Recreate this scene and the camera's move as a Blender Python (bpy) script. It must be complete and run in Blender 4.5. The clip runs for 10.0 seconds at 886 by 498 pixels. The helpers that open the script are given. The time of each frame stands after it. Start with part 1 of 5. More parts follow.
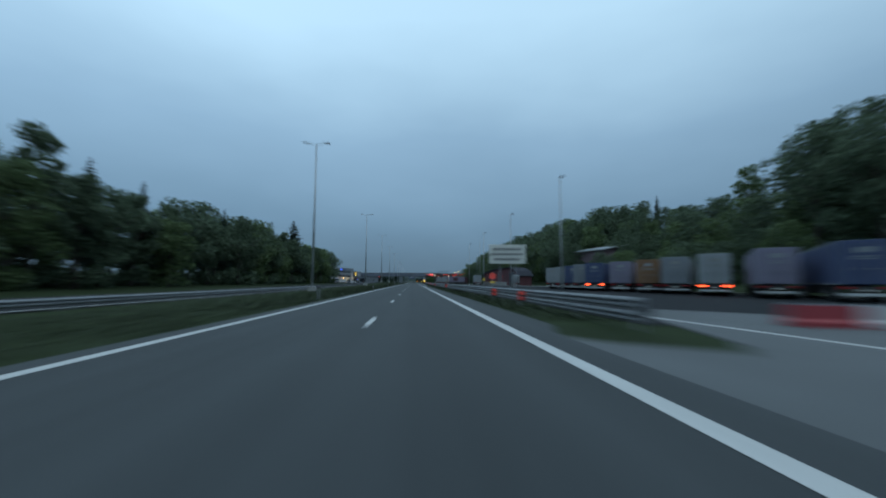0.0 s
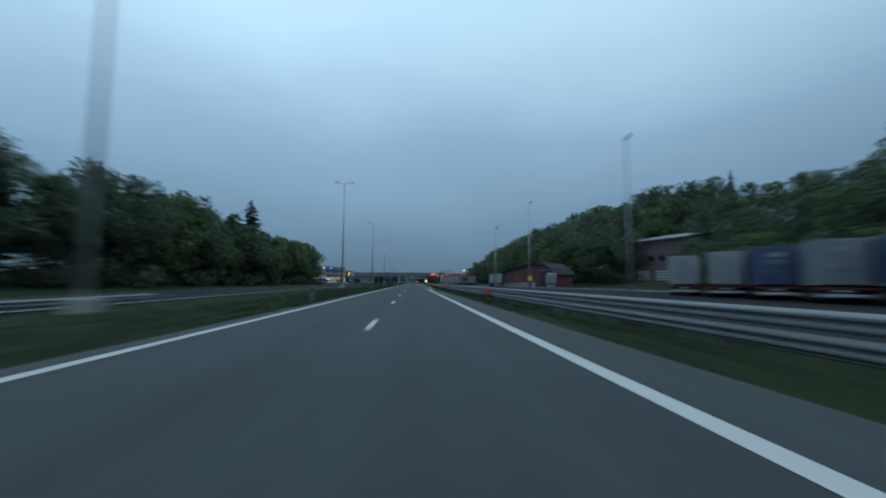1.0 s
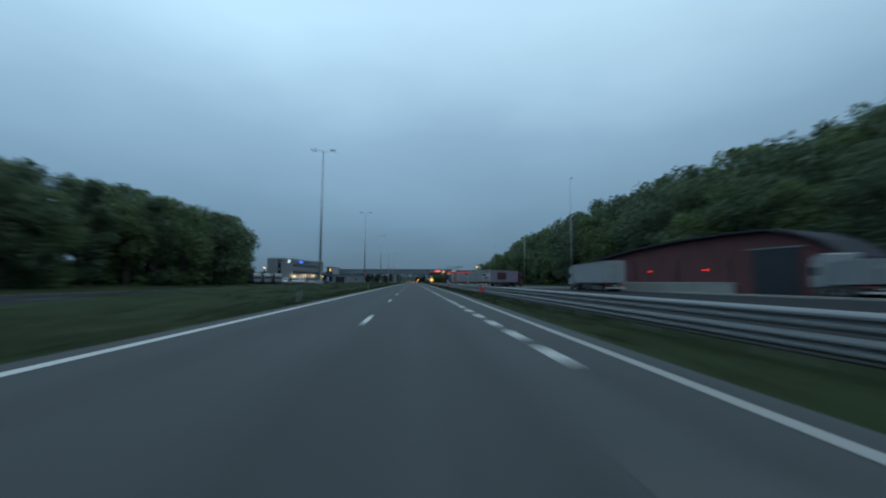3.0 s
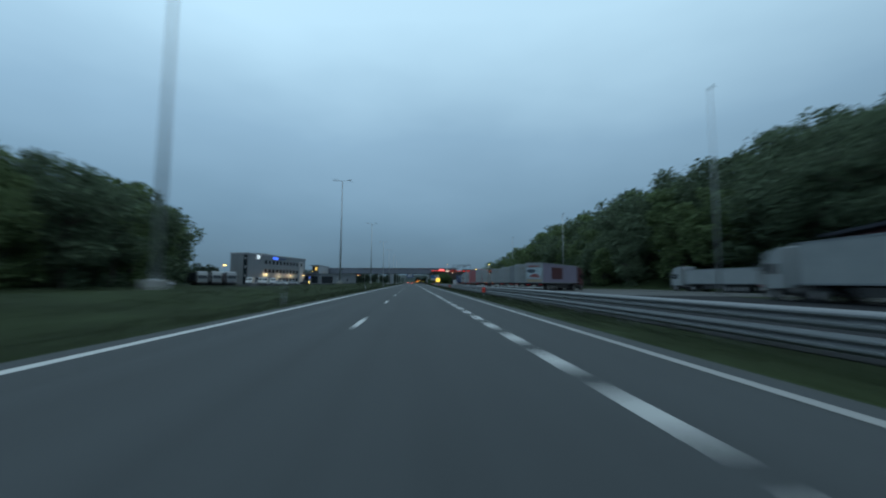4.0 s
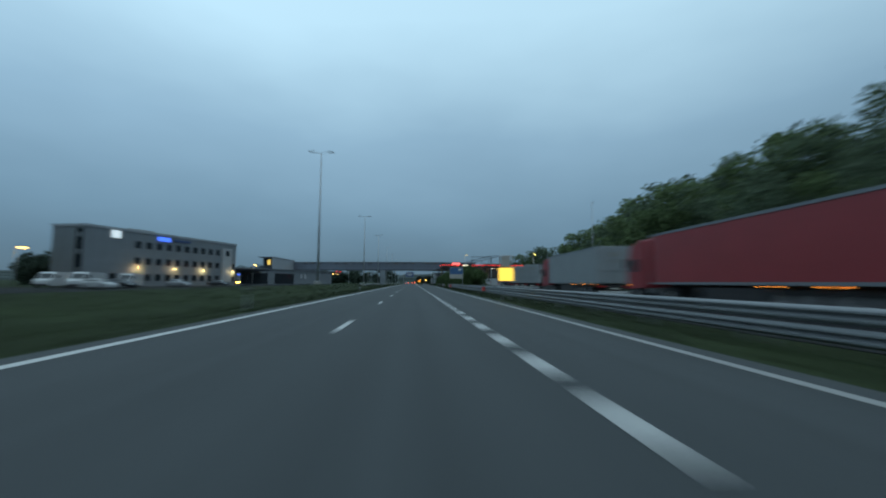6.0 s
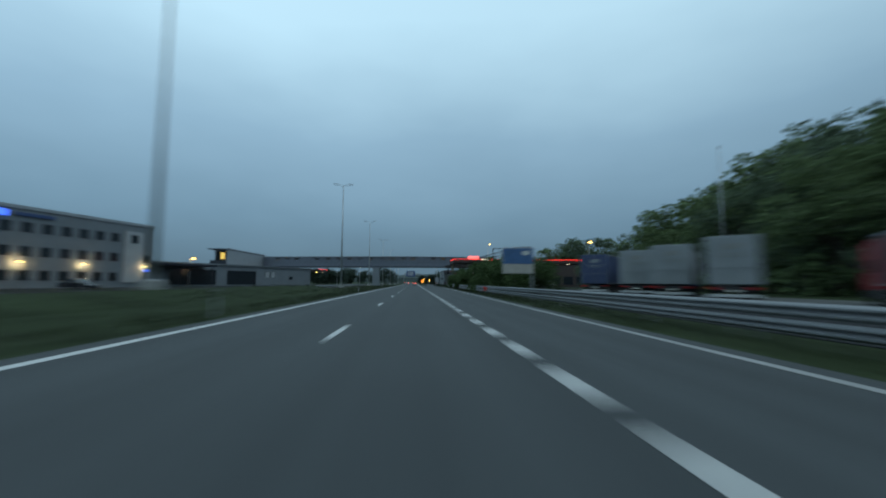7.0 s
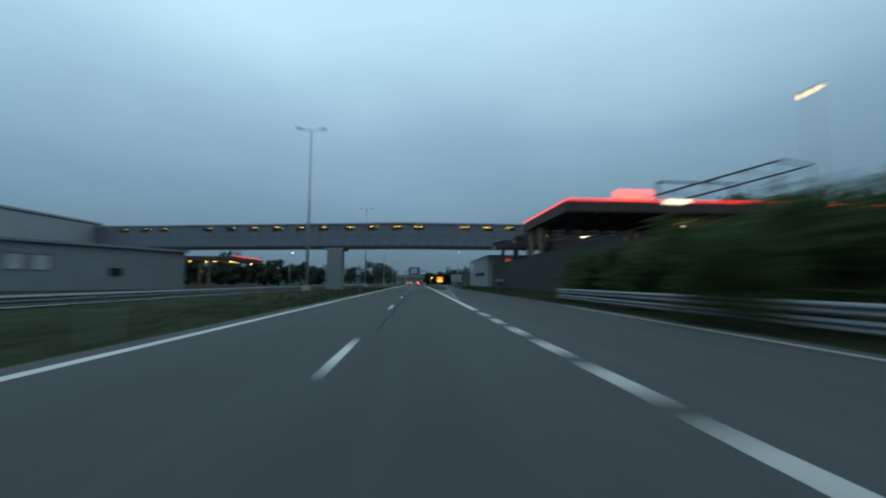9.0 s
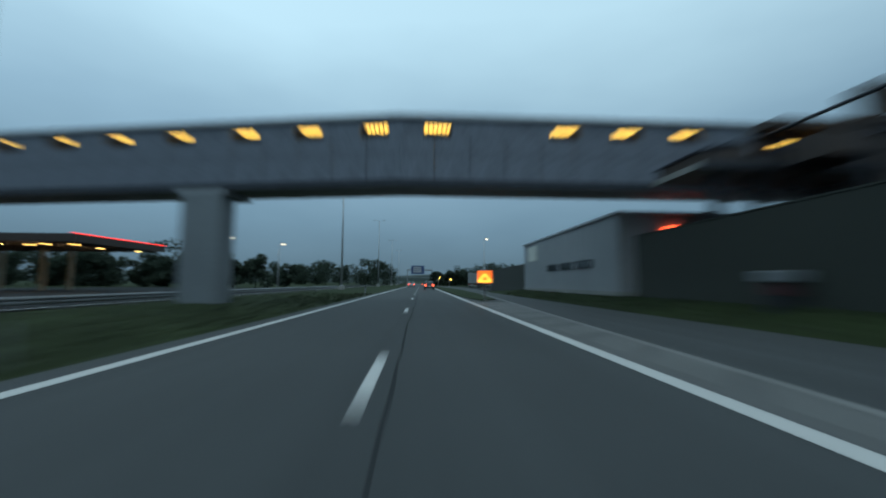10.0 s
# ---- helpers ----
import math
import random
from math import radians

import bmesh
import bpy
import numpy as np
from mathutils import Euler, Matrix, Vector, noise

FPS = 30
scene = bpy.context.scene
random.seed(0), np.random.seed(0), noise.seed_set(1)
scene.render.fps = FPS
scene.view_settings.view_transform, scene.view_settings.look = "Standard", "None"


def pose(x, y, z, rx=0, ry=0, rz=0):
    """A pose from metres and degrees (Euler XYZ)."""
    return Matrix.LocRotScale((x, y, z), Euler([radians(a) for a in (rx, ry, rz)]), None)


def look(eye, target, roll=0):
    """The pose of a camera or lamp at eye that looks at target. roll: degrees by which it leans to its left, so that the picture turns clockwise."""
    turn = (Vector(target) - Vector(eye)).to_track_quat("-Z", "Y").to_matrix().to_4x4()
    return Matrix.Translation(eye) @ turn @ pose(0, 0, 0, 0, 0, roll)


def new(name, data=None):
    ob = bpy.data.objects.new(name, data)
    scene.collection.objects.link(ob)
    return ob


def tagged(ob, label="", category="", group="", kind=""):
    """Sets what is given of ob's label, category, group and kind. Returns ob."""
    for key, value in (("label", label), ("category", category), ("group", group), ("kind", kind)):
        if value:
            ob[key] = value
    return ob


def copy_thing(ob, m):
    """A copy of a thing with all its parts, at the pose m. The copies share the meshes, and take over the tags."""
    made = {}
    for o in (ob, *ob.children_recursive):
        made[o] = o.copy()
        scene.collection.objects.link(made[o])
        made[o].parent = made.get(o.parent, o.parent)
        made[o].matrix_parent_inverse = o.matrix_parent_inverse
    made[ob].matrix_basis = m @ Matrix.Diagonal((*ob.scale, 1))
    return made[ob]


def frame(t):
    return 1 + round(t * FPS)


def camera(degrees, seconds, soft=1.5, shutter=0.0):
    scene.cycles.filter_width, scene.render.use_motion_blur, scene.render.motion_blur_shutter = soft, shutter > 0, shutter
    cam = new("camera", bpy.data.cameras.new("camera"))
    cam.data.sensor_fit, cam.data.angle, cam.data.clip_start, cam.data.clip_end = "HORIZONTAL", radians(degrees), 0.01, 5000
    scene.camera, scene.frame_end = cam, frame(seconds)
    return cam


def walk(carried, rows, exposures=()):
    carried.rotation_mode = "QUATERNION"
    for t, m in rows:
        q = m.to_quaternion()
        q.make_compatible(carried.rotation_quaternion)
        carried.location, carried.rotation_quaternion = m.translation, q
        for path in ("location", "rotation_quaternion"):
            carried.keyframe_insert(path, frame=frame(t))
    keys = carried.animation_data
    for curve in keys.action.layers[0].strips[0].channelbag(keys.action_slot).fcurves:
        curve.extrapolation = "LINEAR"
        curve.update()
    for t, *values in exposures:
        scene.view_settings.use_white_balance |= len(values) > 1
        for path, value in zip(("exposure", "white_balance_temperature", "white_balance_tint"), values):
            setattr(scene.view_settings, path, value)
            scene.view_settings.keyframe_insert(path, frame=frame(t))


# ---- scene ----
cam = camera(95.3, 10.0, soft=2.0, shutter=1.1)
ROLL = 0.31
PATH = [
    (0, -0.11, 12.62, 1.20, 94.65, -4.14),
    (0.3, -0.14, 23.39, 1.20, 94.76, -4.08),
    (0.5, -0.15, 31.22, 1.20, 94.76, -4.08),
    (1, -0.22, 50.68, 1.20, 94.74, -4.20),
    (1.5, -0.16, 68.59, 1.20, 94.64, -4.13),
    (1.8, -0.15, 80.30, 1.20, 94.78, -4.10),
    (2, -0.11, 88.09, 1.20, 94.71, -4.13),
    (2.5, -0.05, 106.03, 1.20, 94.61, -4.26),
    (4, 0.15, 162.75, 1.20, 94.71, -4.33),
    (4.5, 0.20, 181.45, 1.20, 94.82, -4.39),
    (5, 0.31, 200.85, 1.20, 94.75, -4.30),
    (5.5, 0.43, 219.10, 1.20, 94.71, -4.34),
    (6, 0.48, 238.57, 1.20, 94.71, -4.26),
    (6.5, 0.47, 258.03, 1.20, 94.73, -4.16),
    (7, 0.44, 277.50, 1.20, 94.74, -4.06),
    (7.5, 0.31, 297.00, 1.20, 94.77, -4.10),
    (8, 0.20, 316.75, 1.20, 94.68, -3.88),
    (8.5, 0.11, 335.95, 1.20, 94.58, -3.75),
    (9, -0.12, 355.50, 1.20, 94.69, -3.55),
    (9.5, -0.45, 375.00, 1.20, 94.64, -3.43),
    (10, -0.77, 394.55, 1.20, 94.81, -3.15),
]
walk(cam, [(t, pose(x, y, z, rx, 0, rz) @ pose(0, 0, 0, 0, 0, ROLL)) for t, x, y, z, rx, rz in PATH],
     exposures=[(0, 0.0, 6380, 9.5), (4, 0.0, 6480, 7.5), (10, 0.0, 6720, 5.0)])

# ---------------------------------------------------------------- light
world = bpy.data.worlds.new("dusk_sky")
scene.world = world
world.use_nodes = True
wt = world.node_tree
wt.nodes.clear()


def sky_node(kind, **values):
    node = wt.nodes.new(kind)
    for key, value in values.items():
        node.inputs[key].default_value = value
    return node


w_out = sky_node("ShaderNodeOutputWorld")
w_bg = sky_node("ShaderNodeBackground", Strength=1.0)
w_co = sky_node("ShaderNodeTexCoord")
w_sep = sky_node("ShaderNodeSeparateXYZ")
w_map = sky_node("ShaderNodeMapping", Scale=(1.0, 1.0, 2.6))
w_noise = sky_node("ShaderNodeTexNoise", Scale=1.5, Detail=4.0, Roughness=0.5)
w_low = sky_node("ShaderNodeMath")
w_low.operation = "MULTIPLY_ADD"
w_ramp = sky_node("ShaderNodeValToRGB")
ramp = w_ramp.color_ramp
ramp.elements[0].position, ramp.elements[0].color = 0.0, (0.085, 0.150, 0.215, 1)
ramp.elements[1].position, ramp.elements[1].color = 1.0, (0.66, 0.93, 1.12, 1)
for place, colour in ((0.05, (0.100, 0.180, 0.262, 1)), (0.16, (0.158, 0.275, 0.392, 1)), (0.34, (0.275, 0.445, 0.61, 1)), (0.55, (0.53, 0.79, 0.99, 1))):
    ramp.elements.new(place).color = colour
wt.links.new(w_co.outputs["Generated"], w_sep.inputs[0])
wt.links.new(w_co.outputs["Generated"], w_map.inputs["Vector"])
wt.links.new(w_map.outputs[0], w_noise.inputs["Vector"])
w_off = sky_node("ShaderNodeMath")
w_off.operation = "SUBTRACT"
w_off.inputs[1].default_value = 0.5
wt.links.new(w_noise.outputs["Fac"], w_off.inputs[0])
w_low.inputs[1].default_value = 0.20
wt.links.new(w_off.outputs[0], w_low.inputs[0])
wt.links.new(w_sep.outputs["Z"], w_low.inputs[2])
wt.links.new(w_low.outputs[0], w_ramp.inputs["Fac"])
# the clear sky above, almost hidden by the cloud deck
w_clear = sky_node("ShaderNodeTexSky")
w_clear.sky_type, w_clear.sun_disc = "NISHITA", False
w_clear.sun_elevation, w_clear.sun_rotation = radians(55.0), radians(200.0)
w_cover = sky_node("ShaderNodeMix")
w_cover.data_type = "RGBA"
w_cover.inputs[0].default_value = 0.004
wt.links.new(w_ramp.outputs["Color"], w_cover.inputs[6])
wt.links.new(w_clear.outputs[0], w_cover.inputs[7])
# the cloud is thinner towards the west
w_side = sky_node("ShaderNodeMath")
w_side.operation = "MULTIPLY_ADD"
w_side.inputs[1].default_value, w_side.inputs[2].default_value = -0.13, 0.985
wt.links.new(w_sep.outputs["X"], w_side.inputs[0])
wt.links.new(w_side.outputs[0], w_bg.inputs["Strength"])
wt.links.new(w_cover.outputs[2], w_bg.inputs["Color"])
wt.links.new(w_bg.outputs[0], w_out.inputs["Surface"])

sun = new("sun", bpy.data.lights.new("sun", "SUN"))
sun.data.energy, sun.data.angle, sun.data.color = 0.42, radians(40), (0.85, 0.93, 1.0)
sun.matrix_world = look((0, 0, 50), (-16, 20, 0))

# ---------------------------------------------------------------- materials
MATS = {}


def material(name, colour, rough=0.6, metal=0.0, spread=0.15, scale=6.0, fine=60.0, bump=0.0, glow=None, strength=0.0, island=False, alpha=None, coat=0.0, spec=0.5, leafy=False, streak=0.0):
    """A Principled material whose colour varies at two scales, with fine relief."""
    mat = bpy.data.materials.new(name)
    mat.use_nodes = True
    nt = mat.node_tree
    bsdf = nt.nodes["Principled BSDF"]
    bsdf.inputs["Roughness"].default_value = rough
    bsdf.inputs["Metallic"].default_value = metal
    bsdf.inputs["Specular IOR Level"].default_value = spec
    bsdf.inputs["Coat Weight"].default_value = coat
    co = nt.nodes.new("ShaderNodeTexCoord")
    big, small = nt.nodes.new("ShaderNodeTexNoise"), nt.nodes.new("ShaderNodeTexNoise")
    big.inputs["Scale"].default_value, big.inputs["Detail"].default_value = scale, 4
    small.inputs["Scale"].default_value, small.inputs["Detail"].default_value = fine, 3
    mix = nt.nodes.new("ShaderNodeMix")
    mix.inputs[0].default_value = 0.4
    nt.links.new(co.outputs["Object"], big.inputs["Vector"])
    nt.links.new(co.outputs["Object"], small.inputs["Vector"])
    nt.links.new(big.outputs["Fac"], mix.inputs[2])
    nt.links.new(small.outputs["Fac"], mix.inputs[3])
    fac = mix.outputs[0]
    if island:
        geo = nt.nodes.new("ShaderNodeNewGeometry")
        more = nt.nodes.new("ShaderNodeMix")
        more.inputs[0].default_value = 0.55
        nt.links.new(fac, more.inputs[2])
        nt.links.new(geo.outputs["Random Per Island"], more.inputs[3])
        fac = more.outputs[0]
    cr = nt.nodes.new("ShaderNodeValToRGB")
    lo, hi = [max(0.0, c * (1 - spread)) for c in colour], [min(1.0, c * (1 + spread)) for c in colour]
    cr.color_ramp.elements[0].position, cr.color_ramp.elements[0].color = 0.28, (*lo, 1)
    cr.color_ramp.elements[1].position, cr.color_ramp.elements[1].color = 0.72, (*hi, 1)
    nt.links.new(fac, cr.inputs["Fac"])
    nt.links.new(cr.outputs["Color"], bsdf.inputs["Base Color"])
    if bump:
        bn = nt.nodes.new("ShaderNodeBump")
        bn.inputs["Strength"].default_value, bn.inputs["Distance"].default_value = bump, 0.02
        nt.links.new(small.outputs["Fac"], bn.inputs["Height"])
        nt.links.new(bn.outputs["Normal"], bsdf.inputs["Normal"])
    if glow:
        bsdf.inputs["Emission Color"].default_value = (*glow, 1)
        bsdf.inputs["Emission Strength"].default_value = strength
    if alpha is not None:
        bsdf.inputs["Transmission Weight"].default_value = alpha
    if streak:
        lane = nt.nodes.new("ShaderNodeTexNoise")
        lane.inputs["Scale"].default_value, lane.inputs["Detail"].default_value = 1.0, 3
        stretch = nt.nodes.new("ShaderNodeMapping")
        stretch.inputs["Scale"].default_value = (1.1, 0.012, 1.0)
        nt.links.new(co.outputs["Object"], stretch.inputs["Vector"])
        nt.links.new(stretch.outputs[0], lane.inputs["Vector"])
        more = nt.nodes.new("ShaderNodeMix")
        more.inputs[0].default_value = streak
        nt.links.new(fac, more.inputs[2])
        nt.links.new(lane.outputs["Fac"], more.inputs[3])
        nt.links.new(more.outputs[0], cr.inputs["Fac"])
    if leafy:
        thin = nt.nodes.new("ShaderNodeBsdfTranslucent")
        both = nt.nodes.new("ShaderNodeMixShader")
        both.inputs[0].default_value = 0.42
        nt.links.new(cr.outputs["Color"], thin.inputs["Color"])
        nt.links.new(bsdf.outputs[0], both.inputs[1])
        nt.links.new(thin.outputs[0], both.inputs[2])
        nt.links.new(both.outputs[0], nt.nodes["Material Output"].inputs["Surface"])
    MATS[name] = mat
    return mat


M_ASPHALT = material("asphalt", (0.036, 0.0405, 0.043), 0.78, spec=0.28, streak=0.6, spread=0.3, scale=0.35, fine=45, bump=0.35)
M_ASPHALT_OLD = material("dark_asphalt", (0.016, 0.0175, 0.020), 0.9, spec=0.12, spread=0.25, scale=0.3, fine=40, bump=0.3)
M_TAR = material("tar_sealant", (0.029, 0.032, 0.034), 0.95, spec=0.05, spread=0.2, scale=2, fine=20)
M_PATCH = material("asphalt_patch", (0.042, 0.042, 0.042), 0.65, spread=0.2, scale=0.6, fine=50, bump=0.3)
M_CONCRETE_PALE = material("pale_concrete", (0.072, 0.077, 0.081), 0.8, spread=0.38, scale=0.3, fine=30, bump=0.2)
M_PAINT = material("road_paint", (0.42, 0.42, 0.41), 0.55, spread=0.28, scale=2.2, fine=35, bump=0.15)
M_PAINT_WORN = material("worn_road_paint", (0.215, 0.215, 0.21), 0.6, spread=0.35, scale=1.5, fine=25, bump=0.2)
M_HATCH = material("faded_road_paint", (0.12, 0.122, 0.12), 0.65, spread=0.4, scale=1.2, fine=20, bump=0.2)
M_NOSE = material("pale_worn_asphalt", (0.066, 0.068, 0.069), 0.75, spread=0.3, scale=0.5, fine=30, bump=0.25)
M_GRASS = material("grass", (0.020, 0.030, 0.0115), 0.95, spec=0.1, spread=0.45, scale=0.35, fine=9, bump=0.6)
M_BLADE = material("grass_blades", (0.024, 0.036, 0.0125), 0.8, spread=0.5, scale=0.5, fine=5, island=True)
M_STEEL = material("galvanised_steel", (0.19, 0.20, 0.212), 0.6, 0.3, spread=0.16, scale=1.5, fine=18, bump=0.05)
M_POLE = material("weathered_pole_steel", (0.33, 0.35, 0.36), 0.55, 0.4, spread=0.14, scale=1.0, fine=14)
M_DARK_STEEL = material("dark_steel", (0.035, 0.04, 0.05), 0.5, 0.5, spread=0.2, scale=2, fine=20)
M_CONCRETE = material("concrete", (0.24, 0.24, 0.23), 0.85, spread=0.2, scale=0.6, fine=14, bump=0.25)
M_BARK = material("bark", (0.06, 0.05, 0.04), 0.9, spread=0.35, scale=3, fine=18, bump=0.6)
M_LEAF = material("beech_leaves", (0.112, 0.155, 0.072), 0.75, spec=0.15, spread=0.38, scale=0.25, fine=2, island=True, leafy=True)
# the grey-blue haze over the wood is put into this leaf colour
M_LEAF_HAZED = material("hazed_oak_leaves", (0.096, 0.130, 0.082), 0.75, spec=0.15, spread=0.38, scale=0.25, fine=2, island=True, leafy=True)
# needle colour lifted and blued as well, to hold the haze
M_NEEDLE_HAZED = material("hazed_spruce_needles", (0.066, 0.096, 0.076), 0.75, spec=0.15, spread=0.45, scale=0.4, fine=3, island=True, leafy=True)
M_HEDGE = material("hedge_leaves", (0.06, 0.092, 0.036), 0.75, spec=0.15, spread=0.38, scale=0.5, fine=3, island=True, leafy=True)
M_RUBBER = material("tyre_rubber", (0.018, 0.018, 0.019), 0.8, spread=0.2, scale=4, fine=40, bump=0.1)
M_RIM = material("wheel_steel", (0.3, 0.3, 0.31), 0.5, 0.6, spread=0.2)
M_CHASSIS = material("chassis_black", (0.022, 0.022, 0.024), 0.6, spread=0.3)
M_GLASS_DARK = material("dark_glazing", (0.02, 0.025, 0.03), 0.12, spread=0.2, scale=1, fine=5)
M_WHITE = material("white_tarpaulin", (0.225, 0.243, 0.252), 0.6, spread=0.16, scale=0.8, fine=9, bump=0.05)
M_GREY = material("grey_tarpaulin", (0.165, 0.18, 0.198), 0.6, spread=0.14, scale=0.8, fine=9, bump=0.05)
M_MAUVE = material("mauve_tarpaulin", (0.17, 0.155, 0.215), 0.6, spread=0.15, scale=0.8, fine=9, bump=0.05)
M_BLUE = material("blue_tarpaulin", (0.034, 0.052, 0.12), 0.5, spread=0.2, scale=0.8, fine=9, bump=0.05)
M_ORANGE = material("orange_tarpaulin", (0.17, 0.085, 0.035), 0.6, spread=0.2, scale=0.8, fine=9, bump=0.05)
M_RED = material("red_tarpaulin", (0.26, 0.028, 0.035), 0.5, spread=0.2, scale=0.8, fine=9, bump=0.05)
M_DKRED = material("dark_red_tarpaulin", (0.066, 0.022, 0.027), 0.55, spread=0.2, scale=0.8, fine=9)
M_TAIL = material("tail_light_lens", (0.35, 0.01, 0.01), 0.3, spread=0.1)
M_TAIL_ON = material("lit_tail_light", (0.5, 0.02, 0.01), 0.3, glow=(1.0, 0.09, 0.03), strength=7.0)
M_AMBER_ON = material("lit_amber_marker", (0.5, 0.2, 0.02), 0.3, glow=(1.0, 0.32, 0.05), strength=4.0)
M_BRICK = material("red_brick", (0.098, 0.034, 0.039), 0.85, spread=0.25, scale=0.5, fine=9, bump=0.3)
M_BRICK_PALE = material("mauve_render_wall", (0.115, 0.078, 0.092), 0.85, spread=0.18, scale=0.5, fine=9, bump=0.2)
M_ROOF = material("grey_sheet_roof", (0.30, 0.32, 0.34), 0.5, 0.2, spread=0.18, scale=0.6, fine=8)
M_ROOF_DARK = material("dark_sheet_roof", (0.03, 0.032, 0.042), 0.85, spec=0.2, spread=0.2, scale=0.6, fine=8)
M_PANEL = material("grey_cladding", (0.168, 0.186, 0.202), 0.5, 0.15, spread=0.13, scale=0.5, fine=7, bump=0.05)
M_PANEL_LT = material("pale_cladding", (0.34, 0.35, 0.355), 0.5, 0.1, spread=0.1, scale=0.5, fine=7, bump=0.05)
M_PANEL_MID = material("mid_grey_cladding", (0.26, 0.272, 0.285), 0.5, 0.1, spread=0.12, scale=0.5, fine=7, bump=0.05)
M_PANEL_BR = material("bridge_cladding", (0.134, 0.15, 0.182), 0.5, 0.3, spread=0.36, scale=0.9, fine=5, bump=0.08)
M_FENCE = material("dark_fence_board", (0.026, 0.031, 0.026), 0.85, spread=0.25, scale=0.7, fine=10, bump=0.2)
M_SOFFIT = material("dark_timber_soffit", (0.05, 0.037, 0.033), 0.8, spread=0.3, scale=1, fine=12, bump=0.2)
M_SIGN_WHITE = material("white_sign_face", (0.55, 0.55, 0.50), 0.5, spread=0.08)
M_SIGN_BAR = material("grey_sign_lettering", (0.22, 0.22, 0.21), 0.5, spread=0.1)
M_SIGN_BLUE = material("blue_sign_face", (0.03, 0.06, 0.16), 0.5, spread=0.12)
M_POSTER_BLUE = material("blue_poster", (0.04, 0.10, 0.22), 0.5, spread=0.3, scale=1.2, fine=6)
M_POSTER_SAND = material("sand_poster", (0.33, 0.31, 0.28), 0.5, spread=0.25, scale=1.5, fine=6)
# headlight return is put into this red: brighter than plain paint
M_REFLECT_RED = material("red_reflective_board", (0.85, 0.085, 0.06), 0.4, spread=0.06)
M_REFLECT_WHITE = material("white_plastic", (0.40, 0.41, 0.41), 0.5, spread=0.1)
# yellow raised too, in place of headlights shining back
M_YELLOW_BOARD = material("yellow_reflective_board", (0.7, 0.46, 0.07), 0.4, spread=0.05)
M_BAY = material("parking_bay_concrete", (0.075, 0.078, 0.078), 0.85, spec=0.15, spread=0.3, scale=0.3, fine=30, bump=0.2)
M_PICTURE_SKY = material("pale_blue_picture", (0.30, 0.37, 0.41), 0.55, spread=0.25, scale=1.4, fine=6)
M_PICTURE_DARK = material("dark_blue_picture", (0.03, 0.045, 0.065), 0.55, spread=0.3, scale=3, fine=12)
M_PICTURE_RED = material("red_picture", (0.22, 0.05, 0.05), 0.55, spread=0.3, scale=2, fine=9)
M_TAN = material("tan_sign_panel", (0.30, 0.23, 0.15), 0.55, spread=0.2, scale=1.5, fine=9)
M_ORANGE_PANEL = material("orange_sign_panel", (0.42, 0.19, 0.04), 0.5, spread=0.2, scale=1.5, fine=9)
M_CREAM = material("cream_column_paint", (0.24, 0.21, 0.15), 0.6, spread=0.15, scale=1, fine=12)
M_RED_LED = material("red_led_strip", (0.4, 0.02, 0.02), 0.4, glow=(1.0, 0.035, 0.025), strength=2.3)
M_RED_SIGN = material("red_lit_sign", (0.4, 0.05, 0.05), 0.4, glow=(1.0, 0.16, 0.15), strength=1.9)
M_WARM = material("warm_lamp", (0.8, 0.6, 0.3), 0.4, glow=(1.0, 0.62, 0.16), strength=9.0)
M_WINLIGHT = material("warm_window_light", (0.8, 0.6, 0.3), 0.4, glow=(1.0, 0.60, 0.11), strength=3.0)
M_WHITE_LAMP = material("white_lamp", (0.8, 0.8, 0.75), 0.4, glow=(1.0, 0.86, 0.6), strength=6.0)
M_ORANGE_LAMP = material("sodium_lamp", (0.8, 0.5, 0.1), 0.4, glow=(1.0, 0.50, 0.07), strength=24.0)
M_BLUE_LIT = material("blue_lit_sign", (0.05, 0.1, 0.5), 0.4, glow=(0.06, 0.17, 1.0), strength=1.5)
M_WHITE_LIT = material("white_lit_sign", (0.6, 0.6, 0.6), 0.4, glow=(0.75, 0.9, 1.0), strength=0.7)
M_PALE_LIT = material("pale_lit_panel", (0.7, 0.7, 0.55), 0.4, glow=(1.0, 0.93, 0.66), strength=1.5)
# far haze put into the colour: a darker, bluer copy of the leaves
M_LEAF_FAR = material("far_hazed_leaves", (0.045, 0.062, 0.046), 0.8, spec=0.1, spread=0.3, scale=0.2, fine=1, island=True, leafy=True)
M_YELLOW_DIM = material("warm_lit_doorway", (0.5, 0.4, 0.1), 0.4, glow=(1.0, 0.66, 0.14), strength=0.8)
M_YELLOW_GLOW = material("yellow_glow_board", (0.7, 0.5, 0.05), 0.4, glow=(1.0, 0.62, 0.08), strength=1.5)
M_SIGN_LIT = material("lit_orange_chevron", (0.6, 0.2, 0.02), 0.4, glow=(1.0, 0.16, 0.02), strength=1.4)
M_CAR_DARK = material("dark_car_paint", (0.03, 0.033, 0.04), 0.25, 0.3, spread=0.05, coat=0.6)
M_CAR_WHITE = material("white_car_paint", (0.38, 0.39, 0.40), 0.3, 0.0, spread=0.04, coat=0.6)
M_CAR_GREY = material("silver_car_paint", (0.3, 0.31, 0.33), 0.3, 0.5, spread=0.05, coat=0.6)
M_FAR_WOOD = material("far_woodland", (0.02, 0.032, 0.03), 0.9, spread=0.4, scale=0.05, fine=0.6, bump=0.5)


